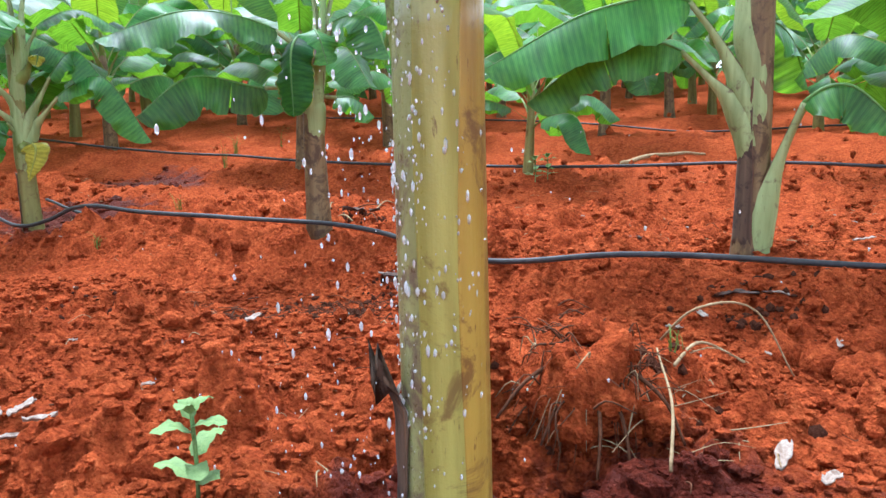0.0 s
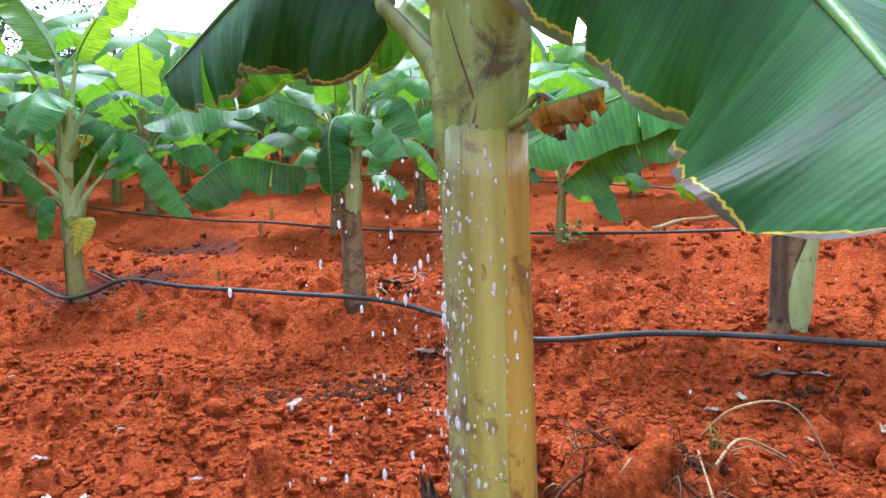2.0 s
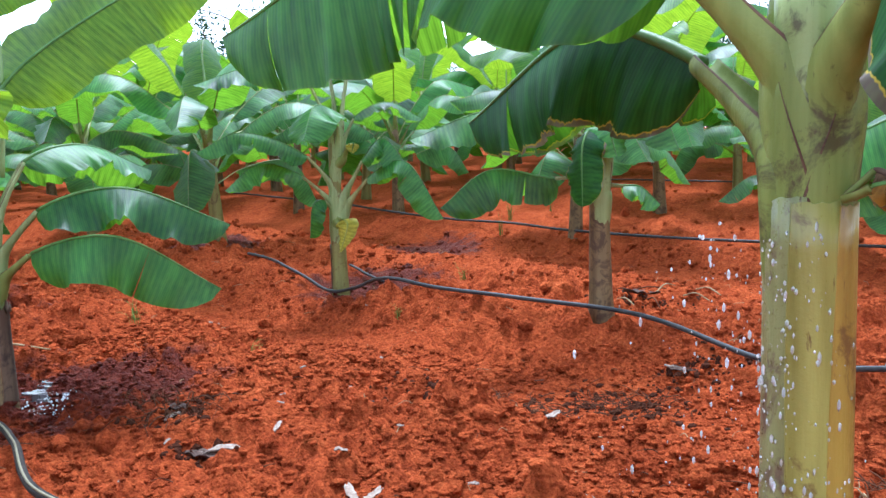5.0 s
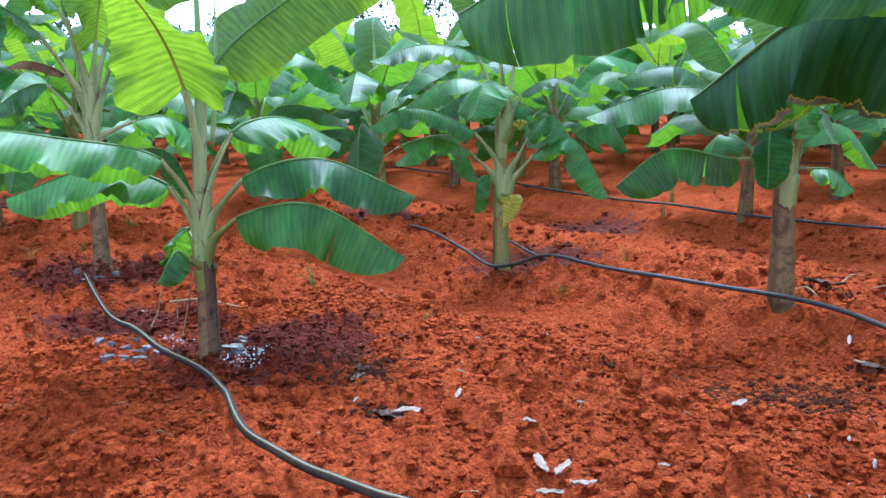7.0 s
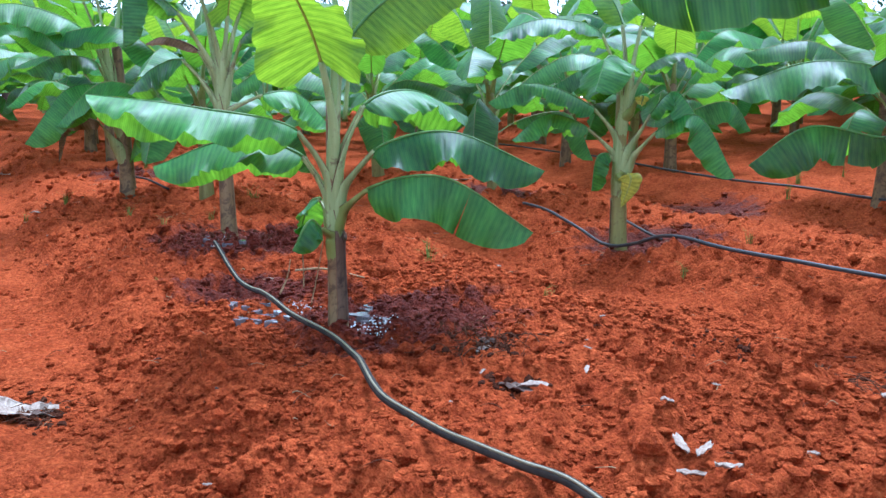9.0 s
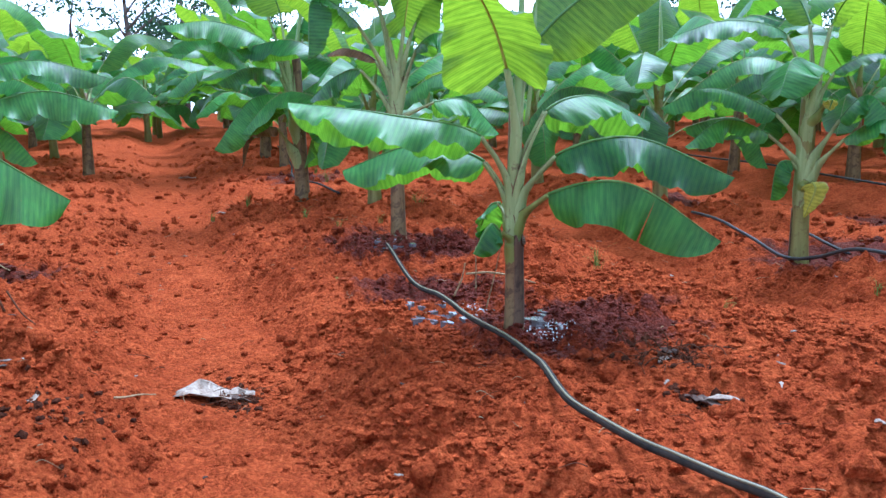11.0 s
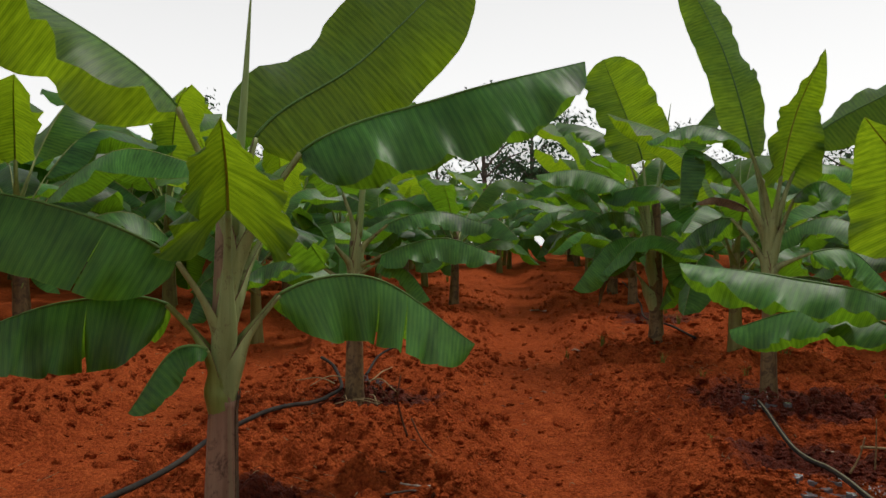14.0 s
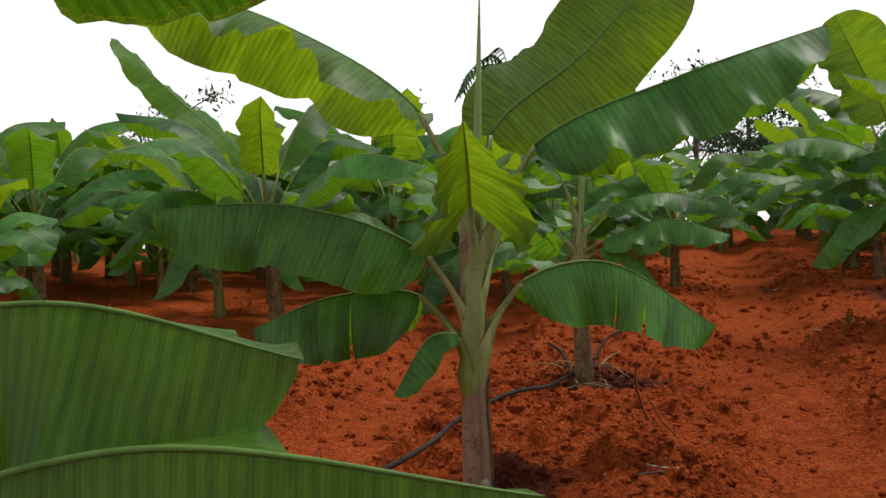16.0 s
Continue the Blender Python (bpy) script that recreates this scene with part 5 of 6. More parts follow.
# ---- plant litter ----
def scrap_mesh(length, width, seed, mat, curl=0.25):
    """A crumpled strip of dead leaf, with thickness."""
    rnd = np.random.RandomState(seed)
    n, m = 9, 5
    u, v = np.linspace(0, 1, n), np.linspace(-1, 1, m)
    w = width / 2 * np.sin(np.pi * np.clip(u * 0.9 + 0.06, 0, 1)) ** 0.5 * rnd.uniform(0.6, 1.0, n)
    x = (u - 0.5) * length
    g = np.zeros((n, m, 3))
    bend = rnd.uniform(-0.3, 0.3)
    for i in range(n):
        g[i, :, 0] = x[i]
        g[i, :, 1] = v * w[i] + bend * x[i] ** 2 / length
        g[i, :, 2] = curl * width * (v ** 2) * 0.5 + rnd.uniform(-0.12, 0.12, m) * width + 0.006 + 0.12 * width * math.sin(u[i] * 4 + seed)
    lo = g.copy()
    lo[..., 2] -= 0.003
    verts = np.vstack([g.reshape(-1, 3), lo.reshape(-1, 3)])
    k = n * m
    f = []
    for i in range(n - 1):
        for j in range(m - 1):
            q = [i * m + j, (i + 1) * m + j, (i + 1) * m + j + 1, i * m + j + 1]
            f += [q, [a + k for a in q[::-1]]]
    rim = [(i, 0) for i in range(n)] + [(n - 1, j) for j in range(1, m)] + [(i, m - 1) for i in range(n - 2, -1, -1)] + [(0, j) for j in range(m - 2, 0, -1)]
    ids = [i * m + j for i, j in rim]
    for a, b in zip(ids, ids[1:] + ids[:1]):
        f.append([b, a, a + k, b + k])
    return mesh_from("scrap", verts, f, (mat,))


def litter(x, y, length, width, turn, mat, seed, label, z=0.0, tip=0.0):
    ob = thing("dead_leaf_scrap", label, "dead leaf", "dead leaf scraps", me=scrap_mesh(length * 0.82, width * 0.66, seed, mat))
    ob.matrix_basis = pose(x, y, gz(x, y) + 0.012 + z, tip, 0, turn)


PALE = "bleached scrap of dead leaf lying on red soil"
DARK = "dark rotting scrap of leaf on red soil"
litter(-2.13, 2.31, 0.17, 0.045, 25, SCRAP, 1, PALE)
litter(-1.97, 1.73, 0.15, 0.04, 120, SCRAP, 2, PALE)
litter(-2.20, 2.02, 0.05, 0.04, 10, SCRAP, 3, PALE)
litter(-1.05, 2.22, 0.08, 0.06, 60, SCRAP, 4, PALE)
litter(-1.30, 1.28, 0.14, 0.05, 140, SCRAP, 5, PALE)
litter(-1.21, 1.21, 0.12, 0.05, 30, SCRAP, 6, PALE)
litter(-0.72, 1.60, 0.11, 0.035, 160, SCRAP, 7, PALE)
litter(-0.88, 3.44, 0.14, 0.06, 5, SCRAP, 8, PALE)
litter(-0.80, 3.40, 0.24, 0.10, 20, SCRAP_DARK, 9, DARK)
litter(-2.47, 1.65, 0.12, 0.09, 70, SCRAP, 10, PALE)
litter(-2.52, 1.70, 0.16, 0.12, 30, SCRAP_DARK, 11, DARK)
litter(-2.08, 1.56, 0.22, 0.10, 35, SCRAP, 12, "half-buried pale dead leaf beside a clod")
litter(-2.12, 1.50, 0.2, 0.09, 15, SCRAP_DARK, 13, DARK)
litter(-1.23, 1.29, 0.14, 0.05, 100, SCRAP, 14, PALE)
litter(-1.12, 1.22, 0.09, 0.05, 45, SCRAP, 15, PALE)
litter(1.00, 2.66, 0.10, 0.05, 80, SCRAP, 16, PALE)
litter(0.53, 1.40, 0.16, 0.06, 70, SCRAP, 17, PALE)
litter(0.70, 3.00, 0.20, 0.08, 10, SCRAP_DARK, 18, DARK)
litter(0.84, 2.99, 0.14, 0.06, 150, SCRAP, 19, PALE)
litter(0.31, 3.48, 0.13, 0.09, 60, SCRAP_DARK, 20, DARK)
litter(0.44, 2.78, 0.10, 0.06, 20, SCRAP, 21, PALE)
litter(0.54, 2.80, 0.09, 0.06, 110, SCRAP, 22, PALE)
litter(1.44, 3.90, 0.15, 0.05, 20, SCRAP, 23, PALE)
litter(0.58, 1.23, 0.06, 0.05, 40, SCRAP, 24, PALE)
litter(-1.01, 1.48, 0.05, 0.03, 40, SCRAP, 25, PALE)
litter(-3.80, 0.16, 0.44, 0.30, 60, SCRAP, 26, "white sun-bleached piece of leaf on the trodden path")
litter(-3.74, 0.26, 0.20, 0.11, 130, SCRAP_DARK, 27, DARK)
litter(-3.88, -0.66, 0.20, 0.035, 70, SCRAP, 28, PALE)
litter(-3.59, -0.60, 0.09, 0.05, 140, SCRAP, 29, PALE)
litter(-3.82, -0.72, 0.22, 0.04, 100, SCRAP_DARK, 30, DARK)
litter(-8.86, 1.71, 0.25, 0.10, 20, SCRAP, 31, PALE)
litter(-13.9, 2.68, 0.50, 0.15, 80, SCRAP, 32, PALE)
litter(-1.36, 4.56, 0.30, 0.14, 30, SCRAP_DARK, 33, DARK)
litter(-1.30, 4.62, 0.22, 0.08, 100, SCRAP, 34, PALE)
litter(-7.03, 5.96, 0.35, 0.10, 20, SCRAP, 35, PALE)
litter(-4.46, 1.86, 0.14, 0.05, 10, SCRAP, 36, PALE)
litter(-3.55, -1.95, 0.35, 0.10, 40, SCRAP_DARK, 37, DARK)
litter(-1.41, 1.39, 0.05, 0.04, 40, SCRAP, 38, PALE)
litter(-2.06, 1.11, 0.04, 0.03, 40, SCRAP, 39, PALE)
litter(-0.05, 14.6, 0.5, 0.2, 40, SCRAP, 40, PALE)
rl = random.Random(11)
for i in range(110):
    x, y = rl.uniform(-9.5, 1.8), rl.uniform(-2.6, 5.2)
    litter(x, y, rl.uniform(0.02, 0.07), rl.uniform(0.012, 0.03), rl.uniform(0, 360), SCRAP if rl.random() < 0.7 else SCRAP_DARK, 100 + i, "small pale leaf flake on red soil")


def stick(pts, r, mat, name, label, sides=6, category="stalk"):
    c = spline(pts, 16)
    c[:, 2] += ground_height(c[:, 0], c[:, 1], False) + 0.018
    v, f = tube(c, r * np.linspace(1, 0.55, 16), sides)
    return thing(name, label, category, "dry stalks", me=mesh_from(name, v, f, (mat,)))


stick([(0.35, 7.15, 0.02), (0.85, 7.7, 0.05), (1.2, 8.1, 0.06)], 0.024, STRAW, "dry_stalk", "long pale dry leaf stalk lying on the soil", 7)
stick([(-3.62, -0.30, 0.01), (-3.75, -0.18, 0.03), (-3.82, -0.10, 0.02)], 0.006, STRAW, "dry_stalk", "thin dry stalk on the path")
stick([(-4.73, -0.62, 0.0), (-4.75, -0.66, 0.12), (-4.70, -0.68, 0.24), (-4.74, -0.66, 0.34)], 0.007, ROOT, "dead_twig", "thin bare dark twig standing in the soil", 6, "twig")
stick([(-4.70, -0.60, 0.12), (-4.60, -0.55, 0.05), (-4.52, -0.50, 0.01)], 0.006, ROOT, "dead_twig", "thin dark twig leaning on the soil", 6, "twig")
stick([(-4.30, 1.90, 0.03), (-4.05, 1.98, 0.05), (-3.80, 2.05, 0.03)], 0.008, STRAW, "dry_stalk", "pale dry stalk across damp soil")
stick([(-3.98, 1.75, 0.0), (-3.96, 1.74, 0.13), (-3.93, 1.72, 0.28)], 0.005, STRAW, "dry_stalk", "thin pale stalk standing in damp soil")
stick([(-3.40, 1.42, 0.03), (-3.36, 1.44, 0.2), (-3.30, 1.44, 0.38)], 0.004, STRAW, "dry_stalk", "thin pale stalk leaning by a stem")
stick([(-3.86, 1.52, 0.0), (-3.84, 1.56, 0.10), (-3.80, 1.56, 0.20)], 0.006, STRAW, "dry_stalk", "thin pale stalk beside the pipe")
stick([(0.30, 1.75, 0.02), (0.38, 1.66, 0.14), (0.52, 1.72, 0.16), (0.62, 1.72, 0.02)], 0.004, STRAW, "dry_stalk", "bent straw arching over the soil")
stick([(0.32, 1.6, 0.01), (0.42, 1.8, 0.03), (0.6, 2.0, 0.02)], 0.005, STRAW, "dry_stalk", "pale straw on red soil")
stick([(0.28, 1.2, 0.0), (0.29, 1.32, 0.08), (0.27, 1.5, 0.1)], 0.004, STRAW, "dry_stalk", "thin curved straw on damp soil")
for i in range(10):
    a = rl.uniform(0, 6.28)
    x, y, l_ = -1.35 + rl.uniform(-0.3, 0.35), 4.5 + rl.uniform(-0.12, 0.2), rl.uniform(0.12, 0.3)
    stick([(x, y, 0.02), (x + l_ * 0.5 * math.cos(a), y + l_ * 0.5 * math.sin(a), 0.05), (x + l_ * math.cos(a), y + l_ * math.sin(a), 0.02)], 0.006, STRAW if i % 2 else ROOT, "dry_stalk", "dry grey stalk in a litter heap")
for i in range(12):
    a = rl.uniform(0, 6.28)
    x, y, l_ = -6.9 + rl.uniform(-0.6, 0.5), -0.85 + rl.uniform(-0.3, 0.3), rl.uniform(0.2, 0.5)
    stick([(x, y, 0.02), (x + l_ * 0.5 * math.cos(a), y + l_ * 0.5 * math.sin(a), 0.07), (x + l_ * math.cos(a), y + l_ * math.sin(a), 0.02)], 0.007, STRAW if i % 3 else ROOT, "dry_stalk", "dry grey stalk beside a stem")


def fibres(name, label, spots, mat, seed, length, rise, r=0.0022, category="roots"):
    """Many thin bent fibres as one mass."""
    rnd = np.random.RandomState(seed)
    parts = []
    for x, y, z in spots:
        a, l2 = rnd.uniform(0, 6.28), length * rnd.uniform(0.4, 1.2)
        up = rnd.uniform(0.1, 1.0) * rise
        p0 = np.array([x, y, z])
        d = np.array([math.cos(a), math.sin(a), 0])
        c = spline([p0, p0 + d * l2 * 0.4 + (0, 0, up), p0 + d * l2 + rnd.uniform(-0.03, 0.03, 3) + (0, 0, up * 0.2)], 7)
        parts.append(tube(c, r * rnd.uniform(0.6, 1.6) * np.linspace(1, 0.4, 7), 4, False))
    v, f = join_lists(parts)
    return tagged(new(name, mesh_from(name, v, f, (mat,))), label, category, kind="stuff")


def heap_spots(x, y, rad, n, seed):
    rnd = np.random.RandomState(seed)
    q = rnd.normal(0, rad * 0.5, (n, 2)) + (x, y)
    return np.column_stack([q, ground_height(q[:, 0], q[:, 1]) + 0.005])


# dug-up root clump beside the wet stem
rm = lump_shapes(2, 21)[0]
rv = rm[0] * (0.14, 0.12, 0.21)
root = thing("root_clump", "dug-up clump of dark roots and red soil", "root clump", at=(0.12, 1.47, gz(0.12, 1.47) + 0.05), me=mesh_from("root_clump", rv, rm[1], (SOIL,)))
rr_ = np.random.RandomState(3)
for i in range(130):
    d = unit(rr_.normal(0, 1, 3) + (0, -0.35, 0))
    d[2] = abs(d[2]) * 0.8
    st = d * (0.13, 0.11, 0.15)
    e = st + d * rr_.uniform(0.02, 0.11) + (0, 0, -rr_.uniform(0.0, 0.14))
    v, f = tube(spline([st, (st + e) / 2 + rr_.uniform(-0.025, 0.025, 3) + (0, 0, 0.03), e], 7), rr_.uniform(0.0008, 0.0032) * np.linspace(1, 0.5, 7), 5)
    part("root", mesh_from("root", v, f, (ROOT if i % 5 else STRAW,)), root, "thin dark trailing root" if i % 5 else "thin pale trailing root")
for tip_ in ((-0.10, -0.16, -0.06), (0.02, -0.22, -0.10), (0.09, -0.20, -0.12), (-0.20, -0.12, -0.02), (0.20, -0.14, -0.05)):
    e = np.array(tip_)
    v, f = tube(spline([e * (0.3, 0.3, 0) + (0, 0, 0.10), e * 0.75 + (0.01, 0, 0.07), e], 9), np.linspace(0.006, 0.003, 9), 6)
    part("root", mesh_from("root", v, f, (ROOT,)), root, "thick dark root hanging over the clump")
for k, (lx, ly, lz, ls) in enumerate([(0.14, 0.05, 0.0, 0.075), (-0.11, -0.05, 0.02, 0.06), (0.05, -0.11, 0.03, 0.06), (-0.05, -0.08, 0.11, 0.055), (0.07, -0.05, 0.13, 0.05), (0.15, -0.08, -0.02, 0.06), (-0.15, 0.04, -0.01, 0.06), (0.0, -0.02, 0.16, 0.05), (-0.02, -0.13, -0.02, 0.06)]):
    lm = lump_shapes(3, 30 + k)[k % 3]
    part("soil_lump", mesh_from("soil_lump", lm[0] * ls * 0.7 + (lx, ly, lz), lm[1], (CRUMB,)), root, "lump of red soil held by roots")
fibres("root_fibres", "dark tangled roots on the dug-up clump", heap_spots(0.10, 1.44, 0.10, 60, 22) + (0, 0, 0.15), ROOT, 33, 0.10, 0.03)
fibres("root_fibres", "pale trailing root fibres on damp soil", heap_spots(0.30, 1.45, 0.22, 34, 2), STRAW, 12, 0.15, 0.03, 0.0014)
fibres("root_fibres", "dark rotted roots in a heap on the soil", heap_spots(0.50, 2.35, 0.14, 70, 3), ROOT, 13, 0.14, 0.05)
fibres("root_fibres", "dark rotted roots in a heap on the soil", heap_spots(-1.30, 2.60, 0.30, 150, 4), ROOT, 14, 0.16, 0.04)
fibres("root_fibres", "dark rotted roots in a heap on the soil", heap_spots(-1.05, 3.10, 0.27, 130, 5), ROOT, 15, 0.14, 0.04)
fibres("root_fibres", "dark rotted roots in a heap on the soil", heap_spots(-2.50, 1.72, 0.20, 110, 6), ROOT, 16, 0.13, 0.05)
fibres("root_fibres", "dark fibres round a bleached leaf", heap_spots(-3.74, 0.24, 0.10, 40, 7), ROOT, 17, 0.12, 0.04)
fibres("root_fibres", "dark litter at the foot of a stem", heap_spots(-6.95, -0.75, 0.32, 60, 8), ROOT, 18, 0.2, 0.05)
fibres("root_fibres", "dark litter beside the wet stem", heap_spots(-5.75, 2.25, 0.35, 60, 9), ROOT, 19, 0.2, 0.05)
hv = np.random.RandomState(77)
heap_at = [(-1.30, 2.60, 0.22, 70), (-1.05, 3.10, 0.2, 60), (-2.50, 1.72, 0.12, 50), (0.50, 2.35, 0.09, 30), (-3.74, 0.24, 0.08, 26), (-1.62, 2.28, 0.12, 30), (-1.38, 4.5, 0.22, 60), (0.12, 1.58, 0.13, 60), (-2.12, 1.5, 0.08, 22), (-0.78, 3.42, 0.12, 30), (0.75, 2.95, 0.12, 30), (-5.75, 2.25, 0.3, 60), (-6.95, -0.75, 0.3, 60), (-3.35, -0.55, 0.2, 30)]
p = np.vstack([hv.normal(0, 1, (n_h * 3, 2)) * (r_h, r_h * 0.6) + (x_h, y_h) for x_h, y_h, r_h, n_h in heap_at])
scatter_lumps("rotted_litter", "dark crumbly heaps of rotted plant matter on the soil", p, 0.005 + 0.017 * hv.uniform(0, 1, len(p)) ** 2, HUMUS, 9, shapes_from=3)
p = ground_spots(1500, -10.0, 2.2, -3.0, 6.2, 0.5)
fibres("straw_litter", "short pale straws scattered over the soil", np.column_stack([p, ground_height(p[:, 0], p[:, 1]) + 0.008]), STRAW, 20, 0.07, 0.015, 0.0016, "straw")
fibres("root_litter", "short dark roots scattered over the soil", np.column_stack([p + 0.21, ground_height(p[:, 0] + 0.21, p[:, 1] + 0.21) + 0.008]), ROOT, 24, 0.08, 0.02, 0.0018, "roots")


# ---- weeds and grass ----
def grass_tuft(x, y, n, height, seed, mat=GRASS, label="tuft of thin yellow-green grass on red soil"):
    rnd = np.random.RandomState(seed)
    parts = []
    for i in range(n):
        a, l2 = rnd.uniform(0, 6.28), height * rnd.uniform(0.5, 1.1)
        d = np.array([math.cos(a), math.sin(a), 0]) * l2 * rnd.uniform(0.2, 0.7)
        b0 = np.array([*rnd.uniform(-0.02, 0.02, 2), -0.01])
        c = spline([b0, b0 + d * 0.35 + (0, 0, l2 * 0.65), b0 + d + (0, 0, l2 * rnd.uniform(0.6, 1.0))], 6)
        w = unit(np.cross(d + (0, 0, 1e-3), (0, 0, 1))) * 0.0035
        k = np.linspace(1, 0.1, 6)[:, None]
        t_ = np.array([0, 0, 0.0008])
        v = np.vstack([c - w * k, c + w * k, c + t_])
        parts.append((v, [(j, j + 1, j + 13, j + 12) for j in range(5)] + [(j + 12, j + 13, j + 7, j + 6) for j in range(5)]))
    v, f = join_lists(parts)
    thing("grass_tuft", label, "grass", "grass tufts", (x, y, gz(x, y)), me=mesh_from("grass_tuft", v, f, (mat,)))


for i, (x, y, n, h) in enumerate([(-3.06, 5.3, 14, 0.16), (-3.9, 8.1, 16, 0.35), (-0.43, 6.7, 22, 0.22), (-4.1, 9.9, 8, 0.4), (0.33, 1.66, 7, 0.10), (0.50, 2.30, 8, 0.12), (-8.98, 1.64, 18, 0.16), (-10.3, 3.6, 20, 0.25), (-8.58, 1.92, 18, 0.18), (-7.37, 2.07, 14, 0.16), (-17.4, 1.5, 24, 0.35), (-4.6, 1.17, 8, 0.07), (-4.3, 3.0, 10, 0.2), (-11.4, 3.9, 16, 0.25), (-7.9, 3.6, 18, 0.22), (-4.15, 2.86, 10, 0.18), (-2.83, 3.92, 10, 0.14), (-3.7, 7.4, 12, 0.3), (-7.6, 3.5, 16, 0.22), (-6.2, 1.9, 12, 0.14), (-0.5, 7.2, 18, 0.2), (-6.6, 2.5, 12, 0.16), (-2.9, 2.6, 8, 0.12), (-9.6, 2.9, 14, 0.2)]):
    grass_tuft(x, y, n, h, 40 + i)


def weed(x, y):
    w = thing("weed", "small pale green broad-leaved weed in damp soil", "weed", at=(x, y, gz(x, y) - 0.01))
    v, f = tube(spline([(0, 0, 0), (0.004, 0.0, 0.11), (0.0, 0.004, 0.21)], 8), 0.0045, 6)
    part("stem", mesh_from("stem", v, f, (WEED,)), w)
    for i, (z, ln, el) in enumerate([(0.06, 0.10, 0.1), (0.07, 0.11, 0.2), (0.10, 0.10, 0.2), (0.12, 0.10, 0.3), (0.17, 0.08, 0.35), (0.18, 0.08, 0.3), (0.20, 0.06, 0.6), (0.21, 0.05, 0.9), (0.21, 0.05, 0.7)]):
        a = i * 2.4 + 0.5
        d = np.array([math.cos(a), math.sin(a), 0])
        c = spline([(0, 0, z), d * ln * 0.5 + (0, 0, z + ln * 0.5 * el + 0.008), d * ln + (0, 0, z + ln * el * 0.6)], 9)
        bv, bf, buv = blade_data(c, d, 0.045 * (1 if i < 6 else 0.7), (-12, -12), 0, 15, ((), ()), 0.03, i, 3, 0.0, "long")
        part("leaf", mesh_from("leaf", bv, bf, (WEED,), True, None, buv), w)


weed(-0.66, 1.08)
weed(-0.38, 6.36)
weed(-0.28, 6.42)

# ---- water ----
def puddle(x, y, a, b, turn, label):
    """Several small pools of water lying between the clods."""
    rnd = np.random.RandomState(int(abs(x) * 100))
    parts = []
    for _ in range(16):
        n = 12
        th = np.linspace(0, 2 * np.pi, n, endpoint=False)
        px, py = rnd.normal(0, a, 1)[0], rnd.normal(0, b, 1)[0]
        r = rnd.uniform(0.008, 0.034)
        rad = r * (1 + 0.3 * np.sin(3 * th + px * 50) + 0.2 * np.sin(2 * th + py * 50))
        top = np.column_stack([px + 1.5 * rad * np.cos(th), py + rad * np.sin(th), np.zeros(n)])
        h = float(np.percentile(ground_height(x + top[:, 0], y + top[:, 1]), 64)) + 0.003
        top[:, 2] = h
        parts.append((np.vstack([top, top - (0, 0, 0.05)]), [tuple(range(n))] + [(i, i + n, (i + 1) % n + n, (i + 1) % n) for i in range(n)]))
    v, f = join_lists(parts)
    thing("puddle", label, "puddle", "puddles", (x, y, 0), 0, mesh_from("puddle", v, f, (PUDDLE,), False), "stuff")


puddle(-3.70, 1.30, 0.13, 0.06, 10, "small muddy puddle reflecting the sky by the pipe")
puddle(-3.22, 1.62, 0.12, 0.06, 30, "small muddy puddle at the foot of a stem")
puddle(-5.62, 2.02, 0.12, 0.07, 20, "small muddy puddle at the foot of a stem")
puddle(-7.45, -0.70, 0.16, 0.06, 15, "thin muddy puddle behind a stem")


def drops(name, label, pts, sizes, stretch):
    bm = bmesh.new()
    bmesh.ops.create_icosphere(bm, subdivisions=1, radius=1.0)
    bm.verts.index_update()
    sv, sf = np.array([w.co[:] for w in bm.verts]), [[w.index for w in q.verts] for q in bm.faces]
    bm.free()
    v, f = join_lists([(sv * (s, s, s * k) + q, sf) for q, s, k in zip(pts, sizes, stretch)])
    return tagged(new(name, mesh_from(name, v, f, (WATER,))), label, "water drops", kind="stuff")


rw = np.random.RandomState(9)
n_d = 340
zz = 0.12 + 0.80 * rw.beta(1.8, 1.3, n_d)
aa = np.radians(-110 + rw.normal(0, 42, n_d))
rad_ = 0.0676 - 0.0055 * zz
pts = np.column_stack([-0.081 + rad_ * np.cos(aa), 0.78 + rad_ * np.sin(aa), zz])
drops("water_drops", "drops of water running down the wet stem", pts, 0.0008 + 0.0027 * rw.uniform(0, 1, n_d) ** 2.5, rw.uniform(1.0, 3.2, n_d))
n_d = 230
zz = rw.uniform(0.02, 0.92, n_d)
spread = 0.05 + 0.16 * (1 - zz) ** 0.8
pts = np.column_stack([-0.13 - np.abs(rw.normal(0, 1, n_d)) * spread, 0.74 + rw.normal(0, 0.09, n_d), zz])
drops("water_spray", "falling drops of water beside the stem", pts, 0.0008 + 0.0026 * rw.uniform(0, 1, n_d) ** 2, rw.uniform(1.0, 3.0, n_d))
n_d = 70
pts = np.column_stack([-0.075 + rw.normal(0, 0.22, n_d), 0.70 + rw.normal(0, 0.12, n_d), rw.uniform(0.05, 0.8, n_d)])
pts = pts[np.hypot(pts[:, 0] + 0.075, pts[:, 1] - 0.78) > 0.08]
drops("water_spray", "stray drops of water round the stem", pts, rw.uniform(0.0008, 0.002, len(pts)), rw.uniform(1.0, 2.4, len(pts)))

